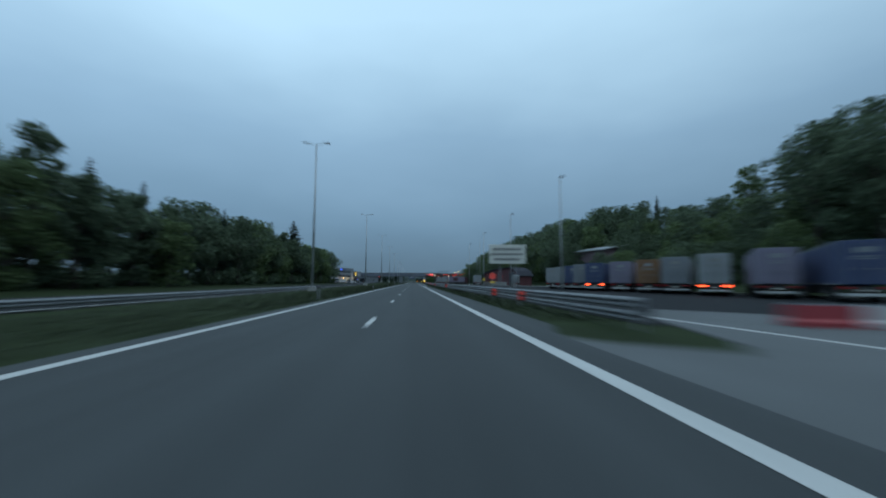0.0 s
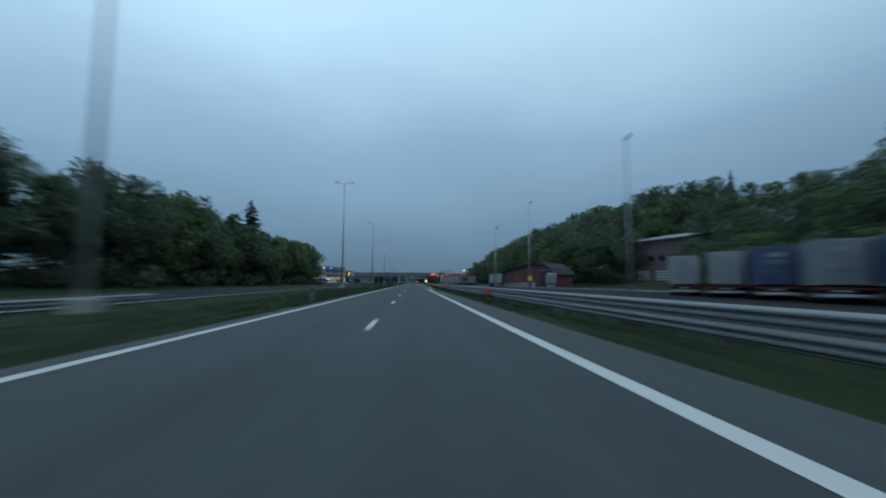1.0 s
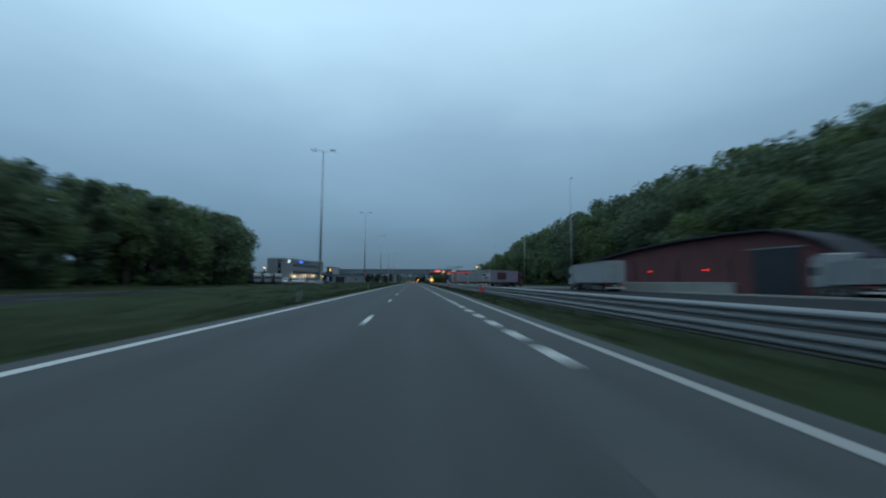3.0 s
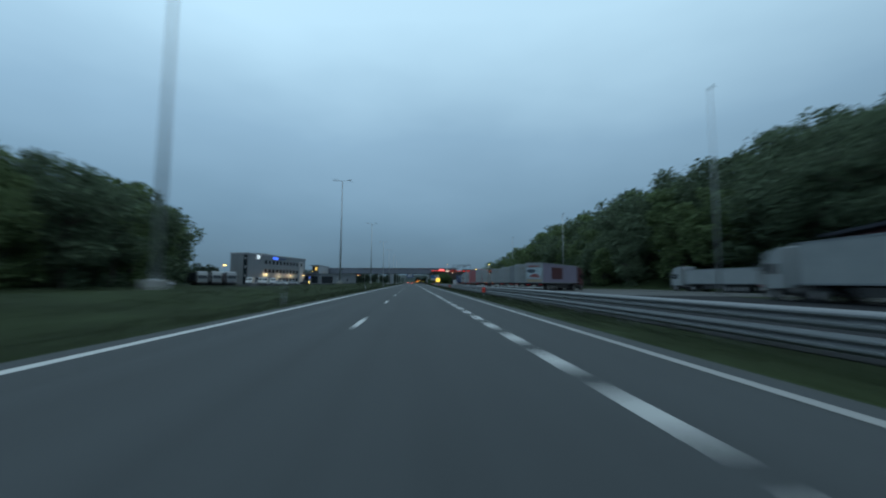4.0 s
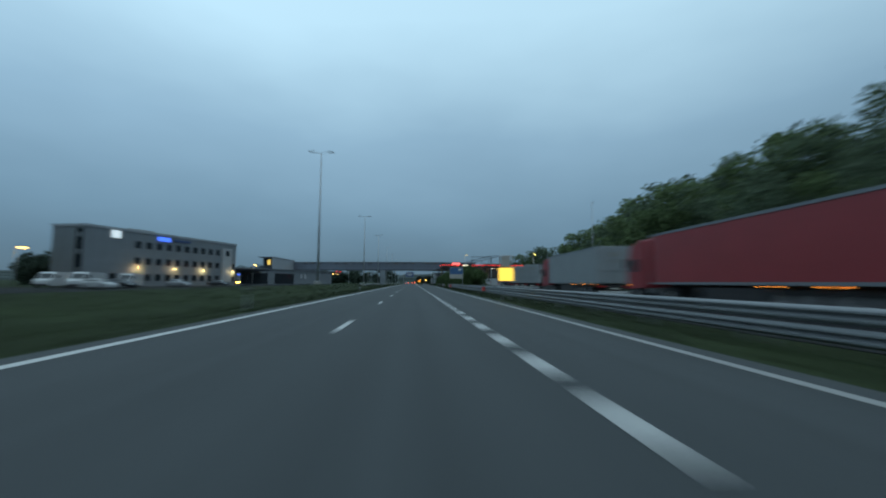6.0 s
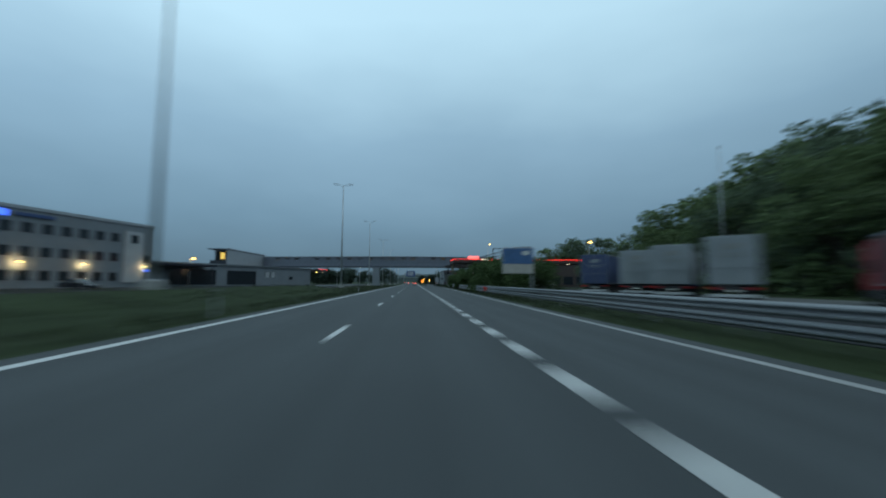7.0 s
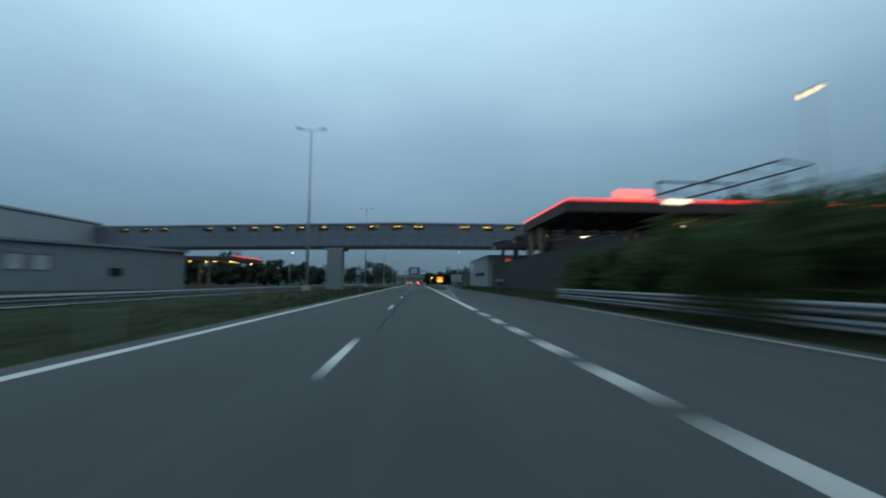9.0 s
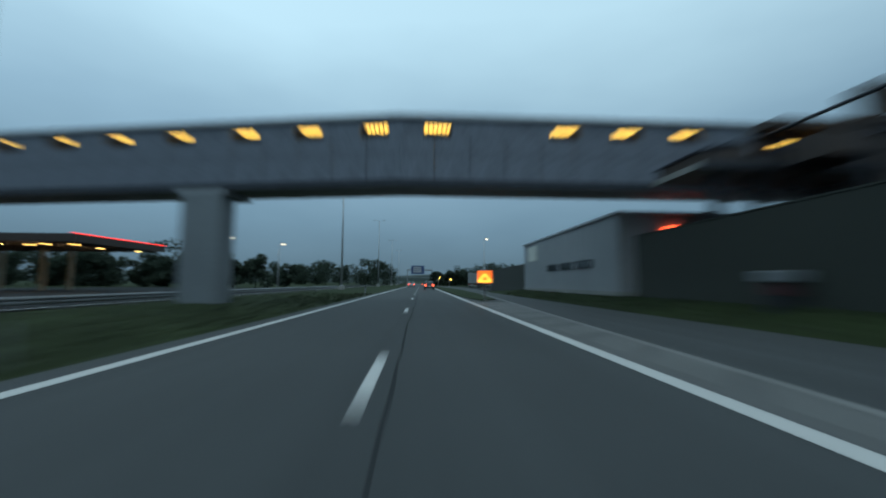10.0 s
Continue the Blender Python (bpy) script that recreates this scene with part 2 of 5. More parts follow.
# ---------------------------------------------------------------- builders
def box(bm, x, y, z, sx, sy, sz, rz=0.0, bevel=0.0, rx=0.0, ry=0.0):
    """A box with its centre at x, y, z."""
    m = pose(x, y, z, rx, ry, rz) @ Matrix.Diagonal((sx, sy, sz, 1))
    made = bmesh.ops.create_cube(bm, size=1.0, matrix=m)["verts"]
    if bevel:
        edges = list({e for v in made for e in v.link_edges})
        bmesh.ops.bevel(bm, geom=edges, offset=bevel, segments=2, affect="EDGES", profile=0.6)
    return bm


def tube(bm, a, b, r0, r1=None, sides=10):
    """A tapered round bar from a to b."""
    a, b = Vector(a), Vector(b)
    turn = (b - a).to_track_quat("Z", "Y").to_matrix().to_4x4()
    m = Matrix.Translation((a + b) / 2) @ turn
    bmesh.ops.create_cone(bm, cap_ends=True, segments=sides, radius1=r0, radius2=r0 if r1 is None else r1, depth=(b - a).length, matrix=m)
    return bm


def disc(bm, x, y, z, r, thick, axis="X", sides=20):
    turn = {"X": pose(x, y, z, 0, 90, 0), "Y": pose(x, y, z, 90, 0, 0), "Z": pose(x, y, z)}[axis]
    bmesh.ops.create_cone(bm, cap_ends=True, segments=sides, radius1=r, radius2=r, depth=thick, matrix=turn)
    return bm


def prism(bm, outline, x0, x1, axis="X"):
    """A closed outline, drawn across the axis, swept from x0 to x1."""
    put = (lambda s, u, v: (s, u, v)) if axis == "X" else (lambda s, u, v: (u, s, v))
    ends = [[bm.verts.new(put(s, u, v)) for u, v in outline] for s in (x0, x1)]
    n = len(outline)
    for i in range(n):
        bm.faces.new((ends[0][i], ends[0][(i + 1) % n], ends[1][(i + 1) % n], ends[1][i]))
    bm.faces.new(ends[0])
    bm.faces.new(ends[1][::-1])
    bmesh.ops.recalc_face_normals(bm, faces=bm.faces)
    return bm


def mesh_of(name, bm, mat, smooth=False):
    me = bpy.data.meshes.new(name)
    bm.to_mesh(me)
    bm.free()
    me.materials.append(mat)
    if smooth:
        me.polygons.foreach_set("use_smooth", [True] * len(me.polygons))
    return me


def part(name, bm, mat, parent=None, label="", smooth=False):
    """One mesh object under a thing or a part."""
    ob = new(name, mesh_of(name, bm, mat, smooth))
    ob.parent = parent
    return tagged(ob, label)


def thing(name, m=None, label="", category="", group="", kind=""):
    ob = new(name)
    ob.empty_display_size = 0.3
    if m is not None:
        ob.matrix_basis = m
    return tagged(ob, label, category, group, kind)


def one(bm_maker, *args, **kw):
    return bm_maker(bmesh.new(), *args, **kw)


def sheet(name, pts, mat, z=0.0, parent=None, thick=0.0, label=""):
    """A flat surface with the given outline, with thickness below it."""
    bm = bmesh.new()
    top = [bm.verts.new((x, y, z)) for x, y in pts]
    bm.faces.new(top)
    if thick:
        low = [bm.verts.new((x, y, z - thick)) for x, y in pts]
        bm.faces.new(low[::-1])
        n = len(pts)
        for i in range(n):
            bm.faces.new((top[i], low[i], low[(i + 1) % n], top[(i + 1) % n]))
    bmesh.ops.recalc_face_normals(bm, faces=bm.faces)
    return part(name, bm, mat, parent, label)


def smoothstep(a, b, x):
    t = min(1.0, max(0.0, (x - a) / (b - a)))
    return t * t * (3 - 2 * t)


def ground_height(x, y):
    """The lie of the land: flat carriageways, a sunken median, a wooded bank."""
    z = -0.03
    z -= smoothstep(-7.5, -14.5, x) * 0.2 * (1 - smoothstep(60, 110, y))
    flat_yard = smoothstep(60, 95, y) * (1 - smoothstep(228, 252, y))
    bank = smoothstep(37 + 21 * flat_yard, 98, x) * 16 * (1 - smoothstep(255, 345, y)) * smoothstep(-260, -60, y)
    bank += smoothstep(46, 56, x) * 1.7 * flat_yard
    rise = smoothstep(-34, -80, x) * 3.0 * (1 - smoothstep(200, 280, y))
    crest = 0.1 + 0.76 * smoothstep(128, 152, y) * (1 - smoothstep(326, 342, y))
    z += crest * math.exp(-((x + 12.6) / 2.4) ** 2) * (1 - smoothstep(560, 640, y))
    far = smoothstep(700, 1800, math.hypot(x, y - 300)) * 8
    z += (0.34 + 0.2 * smoothstep(388, 400, y)) * smoothstep(8.3, 10.9, x) * (1 - smoothstep(11.3, 11.85, x)) * smoothstep(372, 384, y) * (1 - smoothstep(440, 456, y))
    z += bank + rise + far
    if x > 100 or x < -60:
        z += 0.5 * noise.noise((x * 0.03, y * 0.03, 0))
    return z


def old_bank(x, y):
    """How far the wood's canopy stands above the levelled yard."""
    flat_yard = smoothstep(60, 95, y) * (1 - smoothstep(228, 252, y))
    if flat_yard == 0.0 or x < 37:
        return 0.0
    return 16 * (smoothstep(37, 98, x) - smoothstep(37 + 21 * flat_yard, 98, x)) - smoothstep(46, 56, x) * 1.7 * flat_yard


def kerb_x(y):
    """The line of the kerb behind the lorry park."""
    return float(np.interp(y, (24, 126, 138, 152, 166, 192, 270), (35.4, 35.4, 33.4, 32.8, 30.8, 28.6, 28.6)))


def rail_x(y):
    """The line of the verge's guard rail."""
    return float(np.interp(y, (0, 110, 200, 290, 382), (5.6, 5.65, 7.0, 8.3, 8.95)))


def lane_x(y):
    """The outer line of the slip lane."""
    return float(np.interp(y, (112, 130, 165, 225, 300, 345, 372, 400), (2.7, 3.35, 4.2, 4.95, 5.95, 6.9, 7.5, 7.6)))


# ---------------------------------------------------------------- ground and roads
def build_ground():
    xs = sorted({*(-3000, -2000, -1200, -700, -400, -250, -160), *range(-120, -30, 6), *range(-30, 41, 2), *(8.4, 9.0, 9.6, 10.4, 10.9, 11.3, 11.85), *range(44, 120, 6), *(150, 220, 300, 450, 700, 1200, 2000, 3000)})
    ys = sorted({*(-1500, -900, -500, -300, -200, -120), *range(-80, 520, 8), *(560, 640, 760, 900, 1100, 1400, 1800, 2500, 3500)})
    verts = [(x, y, ground_height(x, y)) for y in ys for x in xs]
    w = len(xs)
    faces = [(j * w + i, j * w + i + 1, (j + 1) * w + i + 1, (j + 1) * w + i) for j in range(len(ys) - 1) for i in range(w - 1)]
    me = bpy.data.meshes.new("ground")
    me.from_pydata(verts, [], faces)
    me.materials.append(M_GRASS)
    me.polygons.foreach_set("use_smooth", [True] * len(me.polygons))
    return tagged(new("ground", me), "dark green grass verges and sloping wooded banks", "ground", kind="structure")


build_ground()

YS, YE = -120, 1500
road = thing("road", label="grey worn asphalt motorway carriageway with white markings", category="road", kind="structure")
ys_lane = list(range(112, 401, 12))
outline = [(-5.75, YS), (3.25, YS), (3.3, 112)] + [(lane_x(y) + 0.55, y) for y in ys_lane] + [(8.1, 412), (8.2, 445), (10.2, 471), (10.6, 520), (3.3, 580), (3.3, YE), (-5.75, YE)]
sheet("asphalt_surface", outline, M_ASPHALT, 0.0, road, 0.2)
sheet("asphalt_patch", [(1.0, 117.5), (3.1, 118.5), (2.9, 126), (1.4, 127)], M_PATCH, 0.005, road, label="darker asphalt repair patch")
sheet("rough_shoulder", [(3.26, 22), (3.9, 24), (3.85, 108), (3.31, 110)], M_ASPHALT, -0.012, road, 0.1)


def strip(name, x0, x1, y0, y1, mat, z=0.006):
    return sheet(name, [(x0, y0), (x1, y0), (x1, y1), (x0, y1)], mat, z, road)


strip("edge_line", -5.24, -5.00, YS, YE, M_PAINT)
strip("edge_line", 2.22, 2.50, YS, 120.0, M_PAINT)
strip("edge_line", 2.22, 2.50, 373.0, 600.0, M_PAINT)
dash_mesh = None
for k in range(-6, 60):
    if dash_mesh is None:
        first = strip("lane_dash", -1.45, -1.29, -1.25, 1.25, M_PAINT)
        dash_mesh = first.data
        first.location.y = 12.5 * k
    else:
        ob = new("lane_dash", dash_mesh)
        ob.parent, ob.location.y = road, 12.5 * k
block_mesh = None
for k in range(96):
    y = 131.2 + k * 2.52
    if block_mesh is None:
        first = strip("block_marking", 2.21, 2.51, -0.5, 0.5, M_PAINT)
        block_mesh = first.data
        first.location.y = y
    else:
        ob = new("block_marking", block_mesh)
        ob.parent, ob.location.y = road, y
bm = bmesh.new()
pts = [118 + 6 * i for i in range(44)]
left = [bm.verts.new((lane_x(y) - 0.1, y, 0.006)) for y in pts]
right = [bm.verts.new((lane_x(y) + 0.1, y, 0.006)) for y in pts]
for i in range(len(pts) - 1):
    bm.faces.new((left[i], right[i], right[i + 1], left[i + 1]))
part("slip_lane_line", bm, M_PAINT_WORN, road)


def tar_seam(x, y0, y1, width, seed):
    """A wandering sealed joint in the asphalt."""
    rng = random.Random(seed)
    bm = bmesh.new()
    prev, off = None, 0.0
    y = y0
    while y < y1:
        off = 0.8 * off + rng.uniform(-0.03, 0.03)
        w = width * rng.uniform(0.5, 1.3) / 2
        row = [bm.verts.new((x + off - w, y, 0.003)), bm.verts.new((x + off + w, y, 0.003))]
        if prev:
            bm.faces.new((prev[0], prev[1], row[1], row[0]))
        prev = row
        y += rng.uniform(0.5, 1.2)
    part("tar_seam", bm, M_TAR, road, "dark sealed joint")


tar_seam(-1.08, 366, 440, 0.05, 1)


def gore_x(y):
    """The line that parts the slip road from the hatched nose."""
    return 2.72 + (y - 385) * 0.062


for k in range(10):
    y = 397.5 + k * 2.3
    sheet("hatch_marking", [(2.8, y), (gore_x(y), y + 0.9), (gore_x(y), y + 1.35), (2.8, y + 0.45)], M_HATCH, 0.006, road, label="faded hatched marking")
bm = bmesh.new()
prev = None
for i in range(14):
    y = 383 + 4.4 * i
    row = [bm.verts.new((gore_x(y) - 0.09, y, 0.007)), bm.verts.new((gore_x(y) + 0.09, y, 0.007))]
    if prev:
        bm.faces.new((prev[0], prev[1], row[1], row[0]))
    prev = row
part("gore_line", bm, M_HATCH, road, "faded slip road line")
sheet("worn_nose", [(2.53, 384), (2.66, 384), (4.9, 420.5), (2.53, 420.5)], M_NOSE, 0.002, road, label="pale worn asphalt nose")
island = thing("grass_island", label="dark grass island between the motorway and the slip road", category="grass island", kind="structure")
sheet("grass_cover", [(3.3, 422), (4.7, 424), (5.7, 440), (6.4, 470), (5.0, 515), (3.2, 560), (2.8, 560), (2.8, 430)], M_GRASS, 0.05, island, 0.2)

rest = thing("rest_area_pavement", label="dark asphalt lorry park and slip roads", category="pavement", kind="structure")
sheet("lorry_park_surface", [(6.6, 24), (35.2, 24), (35.2, 126), (33.2, 138), (32.6, 152), (30.6, 166), (28.4, 192), (30.0, 200), (35.2, 200), (35.2, 250), (33, 330), (33, 386), (16.5, 386), (16.5, 336), (10.0, 316), (8.6, 240), (7.2, 170), (6.6, 110)], M_ASPHALT_OLD, -0.006, rest, 0.1)
sheet("pale_slip_road", [(3.26, -40), (26, -40), (26, 24), (14, 27.5), (10.9, 30.5), (8.0, 26), (6.4, 20.3), (5.7, 19.4), (3.9, 20.6), (3.26, 21.6)], M_CONCRETE_PALE, -0.002, rest, 0.1)
sheet("slip_road_line", [(9.6, 4), (9.8, 4), (8.3, 26.5), (8.1, 26.5)], M_PAINT, 0.004, rest)
sheet("forecourt_surface", [(11.9, 386.2), (60, 386.2), (60, 520), (9.6, 520), (9.6, 471), (11.9, 440)], M_ASPHALT_OLD, -0.004, rest, 0.1)
sheet("parking_bay_surface", [(17.0, 204), (35.0, 198), (35.0, 250), (32.8, 318), (16.4, 318), (15.4, 262)], M_BAY, -0.001, rest, label="pale worn concrete parking bays")
sheet("lay_by_surface", [(35.3, 198), (47.5, 204), (50.0, 236), (35.3, 246)], M_BAY, 0.02, rest, 0.1)
sheet("parking_bay_line", [(15.9, 205), (16.1, 205), (15.2, 262), (16.0, 318), (15.8, 318), (15.0, 262)], M_PAINT_WORN, 0.004, rest)
kerb = one(box, 0, 0, 0.02, 0.28, 3.96, 0.28, bevel=0.02)
kerb = mesh_of("kerb_stone", kerb, M_CONCRETE)
bm = bmesh.new()
prev = None
for k in range(42):
    y = 24.2 + 4.0 * k
    x, x2 = kerb_x(y), kerb_x(y + 4.0)
    stone = new("kerb_stone", kerb)
    stone.parent = rest
    stone.matrix_basis = pose((x + x2) / 2, y + 2.0, 0, 0, 0, -math.degrees(math.atan2(x2 - x, 4.0)))
    row = [bm.verts.new((x + 0.16, y, 0.13)), bm.verts.new((x + 1.7, y, 0.13)), bm.verts.new((x + 1.7, y, -0.3))]
    if prev:
        bm.faces.new((prev[0], prev[1], row[1], row[0]))
        bm.faces.new((prev[1], prev[2], row[2], row[1]))
    prev = row
part("kerb_path", bm, M_CONCRETE, rest, "pale concrete path behind the kerb")

opp = thing("opposite_carriageway", label="asphalt carriageway beyond the grass median", category="road", kind="structure")


def opposite_height(y):
    return ground_height(-16.8, y) + 0.05


def opposite_strip(name, x0, x1, mat, lift):
    bm = bmesh.new()
    prev = None
    for y in [YS] + list(range(-100, 641, 20)) + [YE]:
        z = opposite_height(y) + lift
        row = [bm.verts.new((x0, y, z)), bm.verts.new((x1, y, z))]
        if prev:
            bm.faces.new((prev[0], prev[1], row[1], row[0]))
        prev = row
    return part(name, bm, mat, opp)


opposite_strip("opposite_surface", -29.5, -16.6, M_ASPHALT_OLD, 0.0)
opposite_strip("opposite_line", -17.4, -17.2, M_PAINT, 0.006)
far_dash = None
for k in range(-4, 38):
    y = 12.5 * k
    if far_dash is None:
        far_dash = sheet("opposite_dash", [(-21.4, -1.25), (-21.24, -1.25), (-21.24, 1.25), (-21.4, 1.25)], M_PAINT_WORN, 0.012, opp)
        ob = far_dash
    else:
        ob = new("opposite_dash", far_dash.data)
        ob.parent = opp
    ob.location = (0, y, opposite_height(y))
opposite_strip("opposite_line", -28.7, -28.5, M_PAINT_WORN, 0.006)
lot = thing("left_service_pavement", label="dark asphalt service area across the motorway", category="pavement", kind="structure")
sheet("service_surface", [(-80, 236), (-31, 236), (-31, 480), (-80, 480)], M_ASPHALT_OLD, -0.002, lot, 0.2)


def grass_tufts():
    """Uneven tufts along both verges, one sheet of crossed blades."""
    rng = random.Random(7)
    verts, faces = [], []
    for _ in range(42000):
        y = rng.uniform(10, 440)
        if rng.random() < 0.68:
            x = -5.9 - abs(rng.gauss(0, 3.6))
            if x < -15:
                continue
        else:
            lo = lane_x(y) + 0.7 if y > 115 else 3.95
            hi = rail_x(y) + 0.8
            if y > 385:
                lo, hi = 8.3, 10.8
            if lo >= hi or (y < 25):
                continue
            x = rng.uniform(lo, hi)
        z = ground_height(x, y) - 0.01
        h = rng.uniform(0.05, 0.16) * (1.8 if rng.random() < 0.06 else 1)
        for _ in range(2):
            a = rng.uniform(0, math.tau)
            dx, dy, w = math.cos(a), math.sin(a), rng.uniform(0.03, 0.08)
            i = len(verts)
            verts += [(x - dx * w, y - dy * w, z), (x + dx * w, y + dy * w, z), (x + dy * h * 0.4, y - dx * h * 0.4, z + h)]
            faces.append((i, i + 1, i + 2))
    me = bpy.data.meshes.new("grass_tufts")
    me.from_pydata(verts, [], faces)
    me.materials.append(M_BLADE)
    tagged(new("grass_tufts", me), "tufts of dark green verge grass", "grass", kind="stuff")


grass_tufts()


# ---------------------------------------------------------------- guard rails
def w_beam(bm, p, q, z0, z1, face):
    """A corrugated rail between two posts; face is the side that it bulges to."""
    h = z1 - z0
    prof = [(0.0, 0.0), (0.05, 0.10), (0.075, 0.2), (0.075, 0.32), (0.0, 0.46), (0.0, 0.54), (0.075, 0.68), (0.075, 0.8), (0.05, 0.9), (0.0, 1.0)]
    rows = []
    for x, y, g in (p, q):
        rows.append([bm.verts.new((x + face * d, y, g + z0 + h * v)) for d, v in prof] + [bm.verts.new((x + face * (d - 0.02), y, g + z0 + h * v)) for d, v in reversed(prof)])
    n = len(rows[0])
    for i in range(n):
        bm.faces.new((rows[0][i], rows[0][(i + 1) % n], rows[1][(i + 1) % n], rows[1][i]))
    bm.faces.new(rows[0][::-1])
    bm.faces.new(rows[1])
    bmesh.ops.recalc_face_normals(bm, faces=bm.faces)
    return bm


def guard_rail(label, line, y0, y1, step, bands, side, ground):
    rail = thing("guard_rail", label=label, category="guard rail", group="motorway guard rails")
    y = y0
    post = None
    while y < y1 - 0.01:
        yn = min(y + step, y1)
        p, q = (line(y), y, ground(line(y), y)), (line(yn), yn + 0.06, ground(line(yn), yn))
        for z0, z1 in bands:
            part("rail_beam", w_beam(bmesh.new(), p, q, z0, z1, side), M_STEEL, rail)
        if post is None:
            post = part("rail_post", one(box, 0, 0, bands[-1][1] / 2 - 0.2, 0.06, 0.1, bands[-1][1] + 0.38), M_STEEL, rail)
            piece = post
        else:
            piece = new("rail_post", post.data)
            piece.parent = rail
        piece.location = (p[0] - side * 0.06, y + 0.1, p[2])
        y = yn
    return rail


flat = lambda x, y: -0.03
guard_rail("galvanised steel double guard rail on the grass verge", rail_x, 22.6, 351.0, 4.0, ((0.22, 0.5), (0.56, 0.86)), -1, flat)
guard_rail("short galvanised guard rail before the dark fence", lambda y: rail_x(y), 361.0, 381.0, 4.0, ((0.22, 0.5), (0.56, 0.86)), -1, flat)
guard_rail("low steel guard rail at the far edge of the grass median", lambda y: -15.6, -60.0, 76.0, 4.0, ((0.3, 0.62),), 1, ground_height)


guard_rail("steel guard rail along the median before the footbridge", lambda y: -15.4, 344.0, 472.0, 4.0, ((0.3, 0.62),), 1, ground_height)


# ---------------------------------------------------------------- lamp posts
def median_mast(x, y):
    """A tall twin-arm lighting mast."""
    g = ground_height(x, y)
    mast = thing("street_lamp", pose(x, y, g), "tall grey steel twin-arm motorway lamp, unlit", "street lamp", "median lamp masts")
    bm = tube(bmesh.new(), (0, 0, -0.2), (0, 0, 20.5 - g - 0.4), 0.19, 0.085, 14)
    part("pole", bm, M_POLE, mast, smooth=True)
    part("base_plate", one(box, 0, 0, 0.61, 0.55, 0.55, 0.06, bevel=0.02), M_POLE, mast)
    part("foundation", one(box, 0, 0, 0.15, 0.95, 0.95, 0.86, bevel=0.06), M_CONCRETE, mast, "pale concrete footing")
    for s in (-1, 1):
        bm = tube(bmesh.new(), (0, 0, 20.05 - g), (s * 1.1, 0, 20.3 - g), 0.045, 0.035, 8)
        arm = part("arm", bm, M_POLE, mast)
        bm = box(bmesh.new(), s * 1.45, 0, 20.32 - g, 0.85, 0.3, 0.14, bevel=0.04)
        part("lamp_head", bm, M_POLE, arm)
    return mast


masts = [median_mast(-13.75, 68.5)]
for y in (8.5, 129.3, 185.9, 242.2, 300.6, 357.7, 406.3, 462, 520, 578, 636):
    copy_thing(masts[0], pose(-13.75, y, ground_height(-13.75, y)))


def park_lamp(x, y, h, mat=None, tilt=0.35, name="street_lamp", label="slim grey steel lamp post over the lorry park, unlit"):
    """A post with a single tilted head."""
    lamp = thing(name, pose(x, y, ground_height(x, y)), label, "street lamp", "service area lamp posts")
    part("pole", tube(bmesh.new(), (0, 0, -0.2), (0, 0, h), 0.12, 0.06, 10), M_POLE, lamp, smooth=True)
    for s in (1,):
        arm = part("arm", tube(bmesh.new(), (0, 0, h - 0.05), (s * 0.25, s * 0.25, h + 0.1), 0.035), M_POLE, lamp)
        head = part("lamp_head", one(box, s * 0.5, s * 0.5, h + 0.16, 0.75, 0.26, 0.1, rz=45, bevel=0.03), M_DARK_STEEL, arm)
        if mat:
            big = 1.45 if mat is M_ORANGE_LAMP else 1.0
            bm = one(box, s * 0.5, s * 0.5, h + 0.08, 0.6 * big, 0.22 * big, 0.06 * big, rz=45, bevel=0.015)
            part("lit_lens", bm, mat, arm, "glowing lamp lens")
    return lamp


for x, y, h in ((16.6, 57.3, 13.4), (16.5, 80.8, 12.9), (16.6, 108.3, 13.0), (16.5, 132.6, 12.6), (31, 201.3, 21.8), (40.3, 267.7, 19.6), (42, 328.9, 20), (-69.3, 293.5, 19.0)):
    park_lamp(x, y, h)
park_lamp(37.8, 361.5, 10.0, M_ORANGE_LAMP, label="lamp post with glowing orange sodium lamps")
park_lamp(17.9, 372.4, 10.25, M_WARM, label="lamp post with glowing white lamps beside the fuel station")
park_lamp(-35.3, 468.9, 9.0, M_WHITE_LAMP, label="lamp post with glowing white lamps")
park_lamp(-24.0, 462.0, 7.4, M_WHITE_LAMP, label="lamp post with glowing white lamps")
park_lamp(11.1, 469.6, 9.5, M_WHITE_LAMP, label="lamp post with glowing white lamps")


# ---------------------------------------------------------------- trees
def leaf_mass(rng, blobs, count, size, verts, faces, flat_bias=0.0):
    """Folded leaf sprays scattered over the shells of many clumps."""
    weights = [b[3] ** 2 for b in blobs]
    for cx, cy, cz, r in rng.choices(blobs, weights, k=count):
        u, v = rng.uniform(-1, 1), rng.uniform(0, math.tau)
        s = math.sqrt(1 - u * u)
        d = r * rng.uniform(0.55, 1.08)
        p = Vector((cx + d * s * math.cos(v), cy + d * s * math.sin(v), cz + d * u * 0.85))
        a = Vector((rng.gauss(0, 1), rng.gauss(0, 1), rng.gauss(0, 0.7 - flat_bias))).normalized()
        b = a.cross(Vector((rng.gauss(0, 1), rng.gauss(0, 1), rng.gauss(0, 1)))).normalized()
        w = size * rng.uniform(0.6, 1.4)
        i = len(verts)
        verts += [p - a * w, p + b * w * 0.55, p + a * w, p - b * w * 0.55 + a.cross(b) * w * 0.3]
        faces += [(i, i + 1, i + 2), (i, i + 2, i + 3)]


